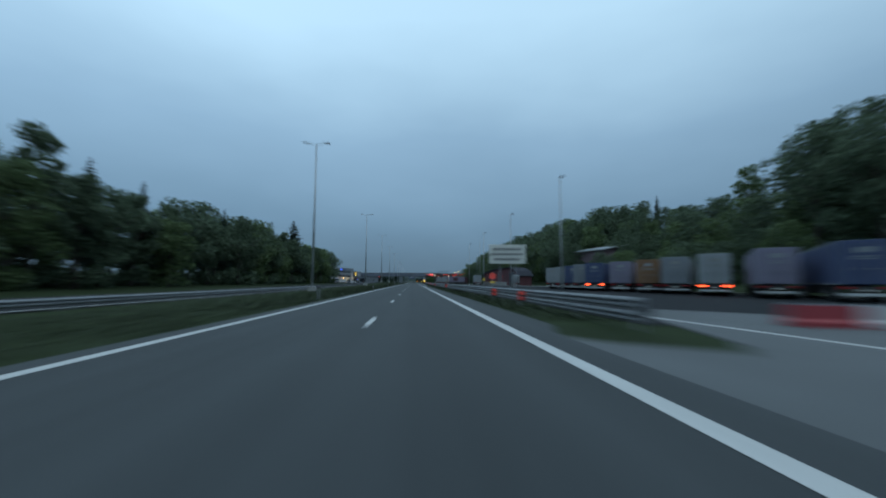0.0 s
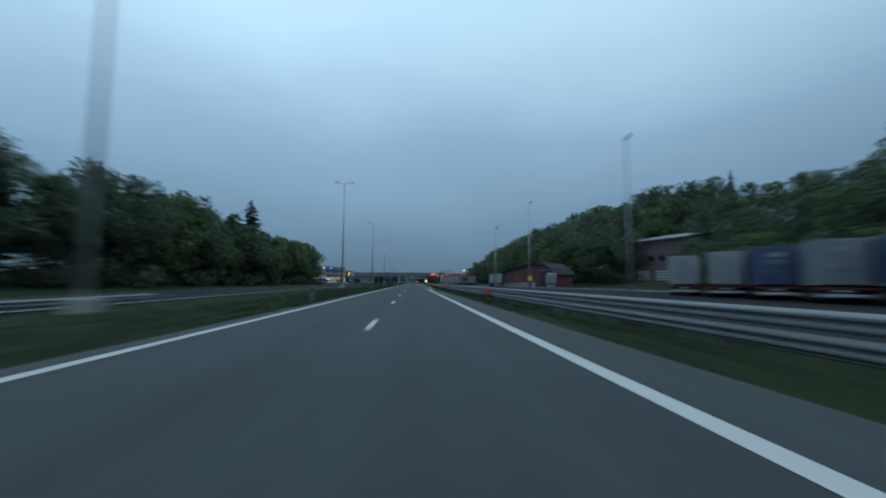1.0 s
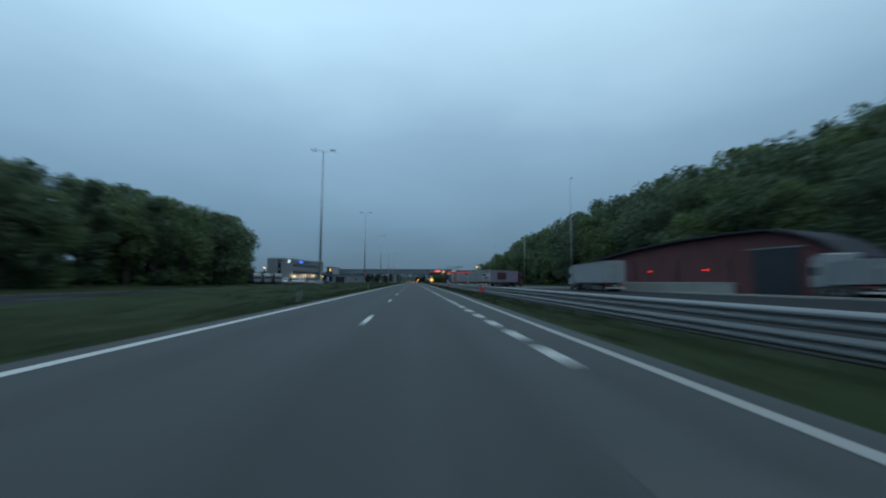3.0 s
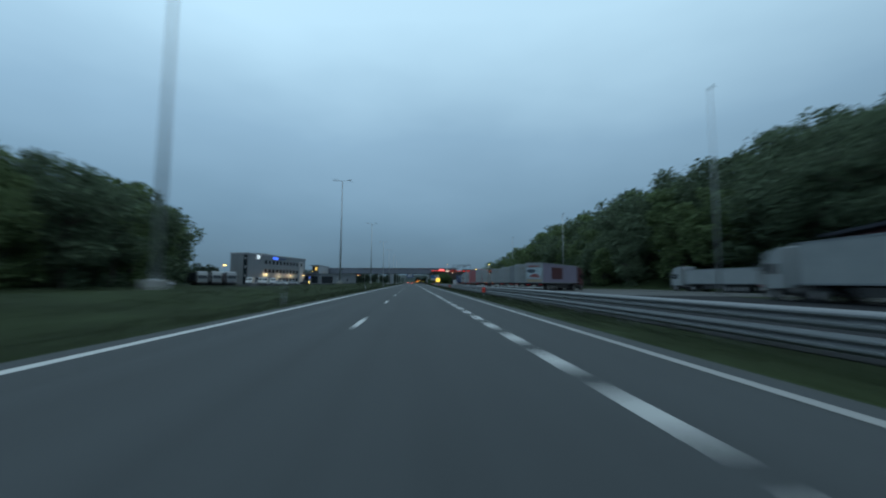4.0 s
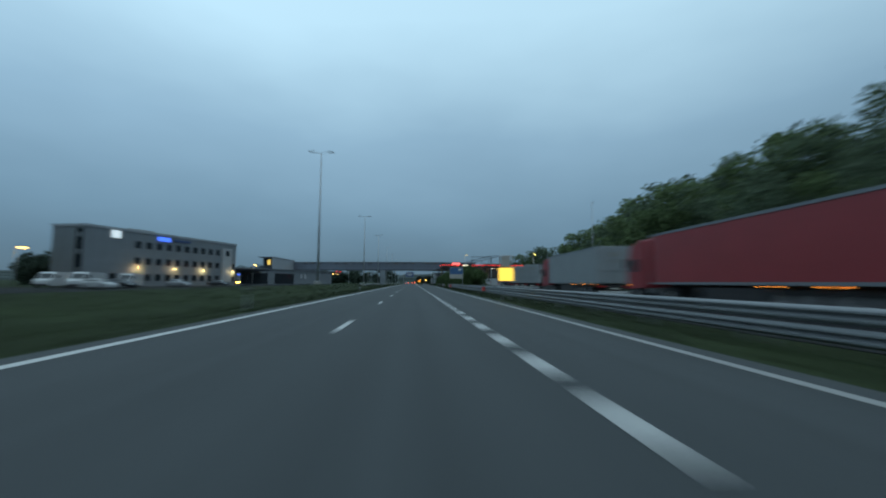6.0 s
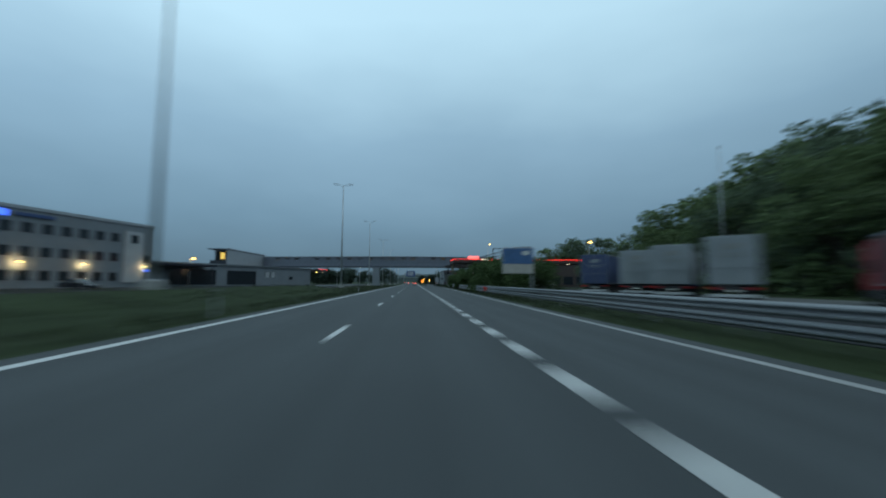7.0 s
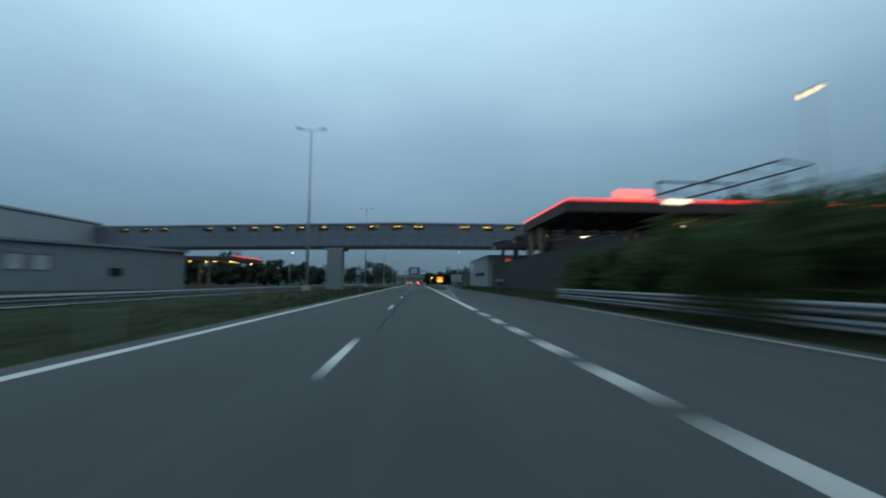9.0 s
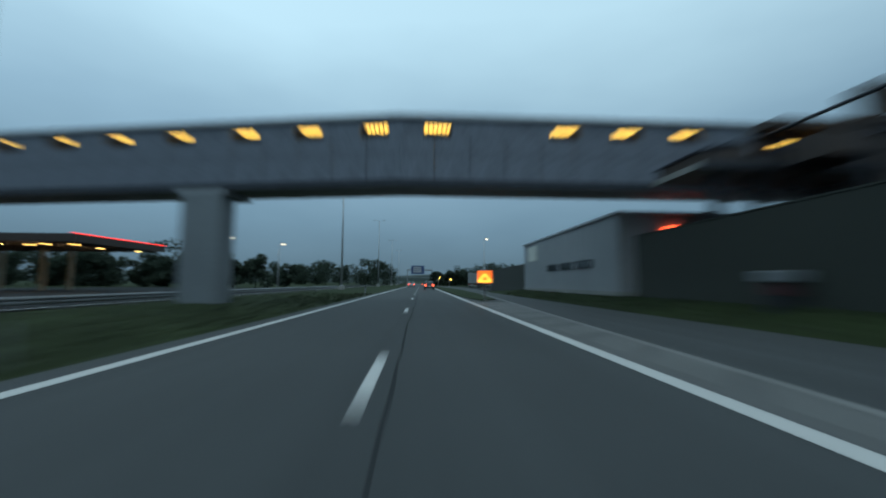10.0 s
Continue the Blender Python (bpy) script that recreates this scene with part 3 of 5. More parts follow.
def broadleaf(seed, height, spread, mat, label, leaves=3600, low=0.05):
    rng = random.Random(seed)
    tree = thing("tree", label=label, category="tree", group="roadside wood")
    top = height * 0.62
    bm = tube(bmesh.new(), (0, 0, -0.6), (rng.uniform(-.3, .3), rng.uniform(-.3, .3), top), height * 0.02, height * 0.007, 8)
    blobs = []
    for k in range(9):
        a, z = k * 2.4 + rng.uniform(-.4, .4), height * rng.uniform(0.22, 0.6)
        ln = spread * rng.uniform(0.45, 0.9)
        end = (ln * math.cos(a), ln * math.sin(a), z + ln * rng.uniform(0.35, 0.8))
        tube(bm, (0, 0, z * 0.85), end, height * 0.008, height * 0.003, 6)
        blobs.append((*end, spread * rng.uniform(0.34, 0.5)))
    for _ in range(24):
        a, z = rng.uniform(0, math.tau), rng.uniform(low, 0.97)
        wide = spread * (0.9 * math.sin(math.pi * min(1, 0.2 + 0.78 * z)) ** 0.7) * rng.uniform(0.3, 1.0)
        blobs.append((wide * math.cos(a), wide * math.sin(a), z * height, spread * rng.uniform(0.22, 0.42)))
    part("trunk", bm, M_BARK, tree)
    verts, faces = [], []
    leaf_mass(rng, blobs, leaves, height * 0.019, verts, faces)
    me = bpy.data.meshes.new("crown")
    me.from_pydata([tuple(v) for v in verts], [], faces)
    me.materials.append(mat)
    crown = new("crown", me)
    crown.parent = tree
    return tree


def conifer(seed, height, label):
    rng = random.Random(seed)
    tree = thing("tree", label=label, category="tree", group="roadside wood")
    part("trunk", tube(bmesh.new(), (0, 0, -0.5), (0, 0, height), height * 0.014, 0.03, 8), M_BARK, tree)
    verts, faces = [], []
    for k in range(34):
        f = k / 33
        z, r = height * (0.22 + 0.77 * f), height * 0.17 * (1 - f) ** 0.8 + 0.25
        for _ in range(7):
            a, ln = rng.uniform(0, math.tau), r * rng.uniform(0.3, 1.3)
            for q in range(6):
                s = (q + 1) / 6
                p = Vector((ln * s * math.cos(a), ln * s * math.sin(a), z - 0.25 * ln * s + 0.12 * ln * s * s))
                side = Vector((-math.sin(a), math.cos(a), 0)) * (0.30 * (1.2 - s) * r + 0.1)
                fwd = Vector((math.cos(a), math.sin(a), rng.uniform(-.5, .1))) * ln * 0.2
                i = len(verts)
                verts += [p - side, p + fwd, p + side, p - Vector((0, 0, 0.18 * r + 0.05))]
                faces += [(i, i + 1, i + 2), (i, i + 2, i + 3)]
    me = bpy.data.meshes.new("crown")
    me.from_pydata([tuple(v) for v in verts], [], faces)
    me.materials.append(M_NEEDLE_HAZED)
    crown = new("crown", me)
    crown.parent = tree
    return tree


BASE_H = 16.0
kinds = [
    broadleaf(1, BASE_H, 4.8, M_LEAF, "leafy green beech in the roadside wood"),
    broadleaf(2, BASE_H, 5.4, M_LEAF_HAZED, "dark leafy oak in the roadside wood", low=0.03),
    broadleaf(3, BASE_H, 4.2, M_LEAF, "tall leafy green tree in the roadside wood", low=0.03),
    broadleaf(4, BASE_H, 5.0, M_LEAF_HAZED, "dense dark green tree in the roadside wood", low=0.02),
    broadleaf(5, BASE_H, 3.6, M_LEAF_HAZED, "slender dark tree in the roadside wood", low=0.03),
]
spruce = conifer(6, BASE_H, "dark spruce rising above the wood")
placed = set()


def plant(kind, x, y, height, turn=0.0, fat=1.0):
    """Stands a tree of that height on the ground; the first of a kind is moved, the rest are copies."""
    height += old_bank(x, y)
    s = height / BASE_H
    m = pose(x, y, ground_height(x, y), 0, 0, turn)
    ob = kind if kind.name not in placed else copy_thing(kind, m)
    placed.add(kind.name)
    ob.matrix_basis = m @ Matrix.Diagonal((s * fat, s * fat, s, 1))
    return ob


def woods():
    rng = random.Random(21)
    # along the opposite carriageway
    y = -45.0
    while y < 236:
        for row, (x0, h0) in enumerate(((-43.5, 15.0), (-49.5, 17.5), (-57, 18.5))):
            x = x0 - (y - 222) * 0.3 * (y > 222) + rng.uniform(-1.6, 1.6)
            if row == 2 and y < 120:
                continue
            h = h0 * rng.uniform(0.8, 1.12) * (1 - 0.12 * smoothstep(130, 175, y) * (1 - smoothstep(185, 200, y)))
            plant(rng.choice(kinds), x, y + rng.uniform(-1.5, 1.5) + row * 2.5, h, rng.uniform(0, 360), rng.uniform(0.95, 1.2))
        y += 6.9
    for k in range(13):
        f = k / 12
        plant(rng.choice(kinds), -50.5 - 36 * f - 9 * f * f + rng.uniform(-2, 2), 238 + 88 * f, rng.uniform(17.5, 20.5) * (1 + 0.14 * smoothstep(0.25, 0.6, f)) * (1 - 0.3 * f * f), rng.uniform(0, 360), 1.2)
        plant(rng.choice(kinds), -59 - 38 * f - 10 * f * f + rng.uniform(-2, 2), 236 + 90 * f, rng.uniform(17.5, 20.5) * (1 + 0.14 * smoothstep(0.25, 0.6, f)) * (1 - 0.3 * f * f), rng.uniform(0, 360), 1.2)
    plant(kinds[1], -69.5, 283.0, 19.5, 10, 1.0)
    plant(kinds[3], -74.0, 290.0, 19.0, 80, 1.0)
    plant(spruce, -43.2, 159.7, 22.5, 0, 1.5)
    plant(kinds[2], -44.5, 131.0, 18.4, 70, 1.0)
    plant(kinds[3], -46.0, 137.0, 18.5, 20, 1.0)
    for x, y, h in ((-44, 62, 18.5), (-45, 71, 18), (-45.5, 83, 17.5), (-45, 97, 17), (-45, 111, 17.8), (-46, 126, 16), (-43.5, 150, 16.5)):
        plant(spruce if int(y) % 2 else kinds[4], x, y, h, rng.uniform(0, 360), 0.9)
    # the bank behind the lorry park
    for x0, h0, y0, y1, step in ((44, 8, 200, 330, 6.5), (48, 14, 190, 300, 7.5), (56, 17, 152, 310, 7.8), (66, 20, 60, 345, 8.0), (79, 20.5, 44, 345, 8.5), (92, 20.5, 20, 300, 8.5)):
        y = y0
        while y < y1:
            x = x0 - max(0, y - 255) * (x0 - 42) / 150 * (y < 300) + rng.uniform(-2, 2)
            if not (x < 66 and 126 < y < 152) and not (x < 53.5 and 194 < y < 244):
                plant(rng.choice(kinds[:4]), x, y + rng.uniform(-2, 2), h0 * (0.52 + 0.48 * smoothstep(135, 178, y)) * (1 + 0.08 * smoothstep(240, 270, y) * (x0 < 70)) * (1 - 0.09 * smoothstep(140, 160, y) * (1 - smoothstep(185, 205, y))) * rng.uniform(0.86, 1.14), rng.uniform(0, 360), rng.uniform(1.0, 1.25))
            y += step
    for x, y, h in ((62, 70, 19.5), (67, 66, 21), (60, 60, 18.5), (71, 74, 20), (59, 52, 18)):
        plant(rng.choice(kinds[:4]), x, y, h, rng.uniform(0, 360), 0.95)
    for k in range(11):
        plant(rng.choice(kinds[:4]), 52 + rng.uniform(-2.5, 3), 66 + 5.6 * k, rng.uniform(6.5, 9.0) - old_bank(52, 66 + 5.6 * k), rng.uniform(0, 360), 1.5)
    plant(kinds[1], 82, 88, 21.5, 40, 0.7)
    plant(kinds[2], 96, 120, 20, 140, 0.8)
    plant(spruce, 97, 166, 20.5, 0, 0.8)
    for x, y, h in ((44, 347, 13.5), (49, 353, 18.5), (55, 350, 23), (61, 345, 25), (67, 352, 25), (48, 338, 17), (58, 336, 24), (65, 333, 27), (44, 316, 17), (52, 312, 21), (60, 318, 23), (72, 340, 28), (74, 326, 25), (46, 330, 15), (54, 326, 20), (66, 320, 24), (42, 373, 7.5), (46, 366, 9.5), (51, 362, 11.5), (56, 369, 12.5), (61, 374, 14), (67, 368, 17), (58, 430, 17), (65, 434, 19), (72, 431, 19), (54, 438, 16), (61, 427, 18), (79, 429, 20), (86, 431, 21), (94, 428, 21)):
        plant(rng.choice(kinds[:4]), x, y, h * (0.92 if 343 < y < 400 and x < 59 else 1.0), rng.uniform(0, 360), 1.15)


woods()


def far_trees():
    """The woods past the bridge and behind the far service area, joined."""
    rng = random.Random(77)
    spots = [(-18 - 3.5 * k + rng.uniform(-2, 2), 600 + rng.uniform(-25, 40), rng.uniform(9.5, 14)) for k in range(30)]
    spots += [(-33 - 3.4 * k, 484 + rng.uniform(-4, 12), rng.uniform(5.5, 8)) for k in range(18)]
    spots += [(24 + 4 * k, 640 + rng.uniform(-20, 20), rng.uniform(10, 14)) for k in range(18)]
    spots += [(-84 - 5 * k, 340 + 5 * k + rng.uniform(-4, 4), rng.uniform(7, 10)) for k in range(12)]
    spots += [(-64 - 6 * k, 500 + rng.uniform(-10, 10), rng.uniform(9, 12)) for k in range(14)]
    spots += [(5.6 + 1.7 * k, 566 + rng.uniform(-4, 8), rng.uniform(4.8, 6.6)) for k in range(9)]
    verts, faces = [], []
    for x, y, h in spots:
        g = ground_height(x, y)
        blobs = [(x + rng.uniform(-1, 1) * h * 0.3, y + rng.uniform(-1, 1) * h * 0.3, g + h * rng.uniform(0.1, 0.9), h * rng.uniform(0.14, 0.22)) for _ in range(14)]
        leaf_mass(rng, blobs, 900, 0.45, verts, faces)
        i = len(verts)
        verts += [Vector((x - 0.2, y, g - 0.5)), Vector((x + 0.2, y, g - 0.5)), Vector((x, y + 0.2, g - 0.5)), Vector((x, y, g + h * 0.8))]
        faces += [(i, i + 1, i + 3), (i + 1, i + 2, i + 3), (i + 2, i, i + 3)]
    me = bpy.data.meshes.new("far_trees")
    me.from_pydata([tuple(v) for v in verts], [], faces)
    me.materials.append(M_LEAF_FAR)
    tagged(new("far_trees", me), "distant dark leafy trees beyond the bridge", "trees", kind="stuff")


far_trees()


def hedge():
    """Separate shrubs, grown together, between the rail and the fuel station."""
    rng = random.Random(33)
    protos = []
    for seed in range(4):
        r2 = random.Random(50 + seed)
        shrub = thing("shrub", label="dense dark green shrub behind the guard rail", category="shrub", group="hedge shrubs")
        bm = bmesh.new()
        blobs = []
        for k in range(6):
            a = k * 1.1 + r2.uniform(-.3, .3)
            end = (1.3 * math.cos(a) * r2.uniform(.4, 1), 1.3 * math.sin(a) * r2.uniform(.4, 1), r2.uniform(1.6, 3.6))
            tube(bm, (0.1 * math.cos(a), 0.1 * math.sin(a), -0.2), end, 0.06, 0.02, 6)
            blobs.append((*end, r2.uniform(0.7, 1.1)))
        for _ in range(12):
            a, z = r2.uniform(0, math.tau), r2.uniform(0.3, 4.3)
            w = 1.8 * r2.uniform(0.3, 1) * (1 if z < 3 else 0.6)
            blobs.append((w * math.cos(a), w * math.sin(a), z, r2.uniform(0.55, 1.0)))
        part("stem", bm, M_BARK, shrub)
        verts, faces = [], []
        leaf_mass(r2, blobs, 2600, 0.13, verts, faces)
        me = bpy.data.meshes.new("foliage")
        me.from_pydata([tuple(v) for v in verts], [], faces)
        me.materials.append(M_HEDGE)
        fo = new("foliage", me)
        fo.parent = shrub
        protos.append(shrub)
    used = set()
    for y, x in ((330.2, 0.7), (332.6, 0.5), (335.2, 0.7), (356.2, 0.7), (358.6, 0.5), (360.4, 0.6), (365.6, 0.1), (367.0, 0.0)):
        kind = protos[rng.randrange(4)]
        m = pose(rail_x(y) + x, y, -0.05, 0, 0, rng.uniform(0, 360))
        ob = copy_thing(kind, m) if kind.name in used else kind
        used.add(kind.name)
        ob.matrix_basis = m @ Matrix.Diagonal((0.6, 0.6, 0.62 if y > 340 else 0.46, 1))
    y = 317.0
    while y < 383:
        for row in range(2):
            if (346.2, 348.8)[row] < y < (357.0, 361.0)[row]:
                continue
            kind = protos[rng.randrange(4)]
            h = float(np.interp(y, (315, 325, 341, 349, 358, 370, 384), (3.8, 4.55, 5.0, 5.0, 4.2, 4.6, 3.2))) * rng.uniform(0.85, 1.08) / 5.0
            m = pose(rail_x(y) + 2.6 + row * 2.6 + rng.uniform(-.4, .4), y + row * 1.2, -0.05, 0, 0, rng.uniform(0, 360))
            ob = kind if kind.name not in used else copy_thing(kind, m)
            used.add(kind.name)
            ob.matrix_basis = m @ Matrix.Diagonal((1.05, 1.05, h * (1 + 0.1 * row), 1))
        y += 2.5


hedge()

# far woodland and low hills close the horizon
bm = bmesh.new()
rng = random.Random(5)
for ring, (radius, h) in enumerate(((900, 11), (1400, 22), (2200, 50))):
    prev = None
    for k in range(181):
        a = math.tau * k / 180
        x, y = radius * math.cos(a), 300 + radius * math.sin(a)
        hh = h * (0.75 + 0.6 * noise.noise((math.cos(a) * 4 + ring * 9, math.sin(a) * 4, ring))) + rng.uniform(-1, 1)
        if abs(x) < 40 and y > 0 and ring == 0:
            hh = 2
        g = ground_height(x, y) - 1
        row = [bm.verts.new((x, y, g)), bm.verts.new((x * 1.01, 300 + (y - 300) * 1.01, g + hh * 0.75)), bm.verts.new((x * 1.03, 300 + (y - 300) * 1.03, g + hh)), bm.verts.new((x * 1.08, 300 + (y - 300) * 1.08, g))]
        if prev:
            for i in range(3):
                bm.faces.new((prev[i], prev[i + 1], row[i + 1], row[i]))
        prev = row
ob = part("backdrop", bm, M_FAR_WOOD)
tagged(ob, "dark distant wooded hills on the horizon", "backdrop", kind="structure")


# ---------------------------------------------------------------- vehicles
def wheel(parent, x, y, r, width, double=False):
    w = part("wheel", one(disc, x, y, r, r * 0.62, width * 0.8, "X", 18), M_RIM, parent)
    bm = bmesh.new()
    bmesh.ops.create_cone(bm, cap_ends=False, segments=22, radius1=r, radius2=r, depth=width, matrix=pose(x, y, r, 0, 90, 0))
    for s in (-1, 1):
        ring = [[bm.verts.new((x + s * width / 2, y + q * math.cos(a), r + q * math.sin(a))) for a in [math.tau * k / 22 for k in range(22)]] for q in (r, r * 0.58)]
        for k in range(22):
            bm.faces.new((ring[0][k], ring[0][(k + 1) % 22], ring[1][(k + 1) % 22], ring[1][k]))
    bmesh.ops.recalc_face_normals(bm, faces=bm.faces)
    part("tyre", bm, M_RUBBER, w)
    return w


def truck(m, body, cab, label, lit=False, side=None, rear=None, amber=False, length=13.6, height=4.0):
    """An articulated lorry: origin under the middle of its rear doors, facing +y."""
    t = thing("truck", m, label, "truck", "parked lorries")
    w, floor = 2.55, 1.15
    bm = one(box, 0, length / 2, (floor + height) / 2, w, length, height - floor, bevel=0.03)
    trailer = part("trailer_body", bm, body, t)
    bm = bmesh.new()
    for x in (-w / 2, w / 2):
        for z in (floor + 0.06, height - 0.06):
            box(bm, x, length / 2, z, 0.05, length + 0.02, 0.12)
    for x in (-w / 2 + 0.06, w / 2 - 0.06):
        for y in (0, length):
            box(bm, x, y, (floor + height) / 2, 0.14, 0.05, height - floor)
    part("edge_frame", bm, M_GREY if body is not M_GREY else M_WHITE, trailer)
    for s in (-1, 1):
        door = part("rear_door", one(box, s * w / 4, -0.03, (floor + height) / 2, w / 2 - 0.05, 0.05, height - floor - 0.12, bevel=0.01), rear or body, trailer)
        bm = bmesh.new()
        for d in (0.28, 0.85):
            tube(bm, (s * d, -0.08, floor + 0.1), (s * d, -0.08, height - 0.1), 0.022, None, 6)
            box(bm, s * d, -0.09, floor + 1.0, 0.3, 0.04, 0.05)
        part("lock_bar", bm, M_STEEL, door)
    if side:
        for s in (-1, 1):
            part("side_picture", one(box, s * (w / 2 + 0.006), length * 0.52, (floor + height) / 2 - 0.1, 0.012, length * 0.62, (height - floor) * 0.6), side, trailer)
    bm = bmesh.new()
    for s in (-1, 1):
        box(bm, s * 0.5, length / 2, floor - 0.15, 0.12, length - 0.4, 0.3)
    box(bm, 0, 0.05, 0.95, w - 0.1, 0.06, 0.16)
    for s in (-1, 1):
        box(bm, s * 0.6, 0.08, 0.75, 0.07, 0.07, 0.5)
        box(bm, s * (w / 2 - 0.1), length * 0.55, 0.75, 0.04, 4.2, 0.55)
        box(bm, s * 0.9, length - 2.5, 0.55, 0.12, 0.12, 0.8)
    part("chassis", bm, M_CHASSIS, t)
    for s in (-1, 1):
        part("tail_light", one(box, s * 0.95, -0.02, 0.95, 0.45, 0.06, 0.14, bevel=0.015), M_TAIL_ON if lit else M_TAIL, t, "lit red tail light" if lit else "")
        part("mudflap", one(box, s * 0.98, 1.15, 0.5, 0.42, 0.02, 0.5), M_RUBBER, t)
    part("underrun_bar", one(box, 0, 0.0, 0.52, w - 0.12, 0.1, 0.18, bevel=0.02), M_REFLECT_WHITE, t, "pale rear under-run bar")
    part("number_plate", one(box, 0, -0.02, 0.8, 0.52, 0.02, 0.11), M_SIGN_WHITE, t)
    part("door_emblem", one(box, 0.05, -0.068, height - 0.62, 0.85, 0.014, 0.34, bevel=0.005), M_SIGN_BAR if body in (M_WHITE, M_GREY) else M_WHITE, trailer, "plain emblem patch")
    for z in (height - 1.05, height - 1.2):
        part("door_stripe", one(box, 0.05, -0.066, z, 1.3, 0.012, 0.05), M_SIGN_BAR if body in (M_WHITE, M_GREY) else M_WHITE, trailer)
    if amber:
        for s in (-1, 1):
            for k in range(3):
                part("marker_lamp", one(box, s * (w / 2 + 0.02), 0.6 + 2.4 * k, floor - 0.05, 0.03, 0.14, 0.07), M_AMBER_ON, t, "lit amber marker lamp")
    for y in (2.0, 3.3, 4.6):
        for s in (-1, 1):
            wheel(t, s * 1.05, y, 0.52, 0.38)
    y0 = length + 0.75
    cabin = part("cab", prism(bmesh.new(), [(y0, 0.95), (y0 + 2.25, 0.85), (y0 + 2.3, 1.7), (y0 + 2.1, 2.8), (y0 + 1.75, 3.55), (y0 + 0.3, 3.85), (y0, 3.75)], -1.22, 1.22), cab, t)
    part("windscreen", prism(bmesh.new(), [(y0 + 2.28, 1.85), (y0 + 2.31, 1.87), (y0 + 2.13, 2.75), (y0 + 2.10, 2.72)], -1.1, 1.1), M_GLASS_DARK, cabin)
    for s in (-1, 1):
        part("side_window", one(box, s * 1.225, y0 + 1.4, 2.3, 0.02, 0.95, 0.75), M_GLASS_DARK, cabin)
        bm = one(box, s * 1.45, y0 + 2.15, 2.45, 0.16, 0.2, 0.6, bevel=0.04)
        part("mirror", bm, M_CHASSIS, cabin)
        part("headlight", one(box, s * 0.9, y0 + 2.27, 0.95, 0.4, 0.06, 0.2, bevel=0.02), M_REFLECT_WHITE, cabin)
        wheel(t, s * 1.02, y0 + 1.35, 0.52, 0.36)
        wheel(t, s * 0.98, y0 - 2.2, 0.52, 0.5)
    bm = one(box, 0, y0 - 0.6, 0.75, 1.0, 5.0, 0.28)
    for s in (-1, 1):
        tube(bm, (s * 1.0, y0 - 1.4, 0.65), (s * 1.0, y0 - 0.2, 0.65), 0.3, None, 12)
    box(bm, 0, y0 + 2.2, 0.6, 2.4, 0.3, 0.4, bevel=0.05)
    part("tractor_frame", bm, M_CHASSIS, t)
    return t


def at(x, y, heading, z=None):
    return pose(x, y, 0.0 if z is None else z, 0, 0, -heading)


# the first lorry row, parked aslant
A1 = 38
truck(at(28.2, 36.0, A1), M_BLUE, M_BLUE, "blue articulated lorry with tarpaulin sides, parked aslant")
truck(at(28.0, 42.0, A1), M_MAUVE, M_WHITE, "pale mauve articulated lorry parked aslant in the row")
truck(at(28.0, 48.6, A1), M_WHITE, M_GREY, "white articulated lorry with lit red tail lights", lit=True)
truck(at(27.8, 54.0, A1), M_GREY, M_WHITE, "grey articulated lorry parked aslant in the row")
truck(at(27.8, 59.0, A1), M_ORANGE, M_BLUE, "dull orange brown articulated lorry parked in the row")
truck(at(27.0, 64.0, A1), M_MAUVE, M_WHITE, "mauve articulated lorry with a white cab in the row")
truck(at(25.6, 68.6, A1), M_BLUE, M_BLUE, "blue articulated lorry with lit red tail lights", lit=True)
truck(at(25.8, 73.4, A1), M_GREY, M_BLUE, "pale grey articulated lorry with a blue cab")
truck(at(26.4, 78.6, A1), M_BLUE, M_WHITE, "blue articulated lorry with a white cab in the row")
white = truck(at(26.8, 83.8, A1), M_WHITE, M_BLUE, "white articulated lorry with a blue cab")
copy_thing(white, at(26.8, 89.4, A1))
# the second row, by the barn and beyond
truck(at(25.9, 174.6, 6), M_WHITE, M_WHITE, "long white articulated lorry parked by the barn")
truck(at(44.2, 210.0, -5), M_WHITE, M_WHITE, "low white lorry parked under the trees", height=3.3, length=12.0)
A2 = 42
pictured = truck(at(17.2, 218.3, A2), M_MAUVE, M_DKRED, "mauve articulated lorry with a picture on its white rear doors", rear=M_WHITE)
part("picture_panel", one(box, 0, -0.072, 2.55, 2.2, 0.02, 1.5, bevel=0.005), M_PICTURE_SKY, pictured, "pale blue rear picture")
part("picture_title", one(box, 0, -0.08, 3.5, 1.7, 0.016, 0.2, bevel=0.004), M_PICTURE_RED, pictured, "red title bar")
bm = bmesh.new()
bmesh.ops.create_uvsphere(bm, u_segments=20, v_segments=10, radius=1.0, matrix=pose(-0.42, -0.085, 2.85) @ Matrix.Diagonal((0.68, 0.012, 0.26, 1)))
part("picture_shape", bm, M_PICTURE_DARK, pictured, "dark oval of the rear picture")
part("picture_wedge", prism(bmesh.new(), [(-0.7, 2.0), (0.95, 1.9), (0.6, 2.35), (0.1, 2.5), (-0.5, 2.3)], -0.092, -0.083, "Y"), M_PICTURE_RED, pictured, "red wedge of the rear picture")
part("picture_band", one(box, 0, -0.075, 1.5, 2.1, 0.03, 0.3, bevel=0.01), M_TAN, pictured, "cream band of the rear picture")
part("side_picture", one(box, 1.285, 5.2, 2.6, 0.02, 4.2, 1.7), M_DKRED, pictured, "dark red square on the tarpaulin")
truck(at(16.8, 223.0, A2), M_WHITE, M_WHITE, "white articulated lorry parked aslant beyond the guard rail")
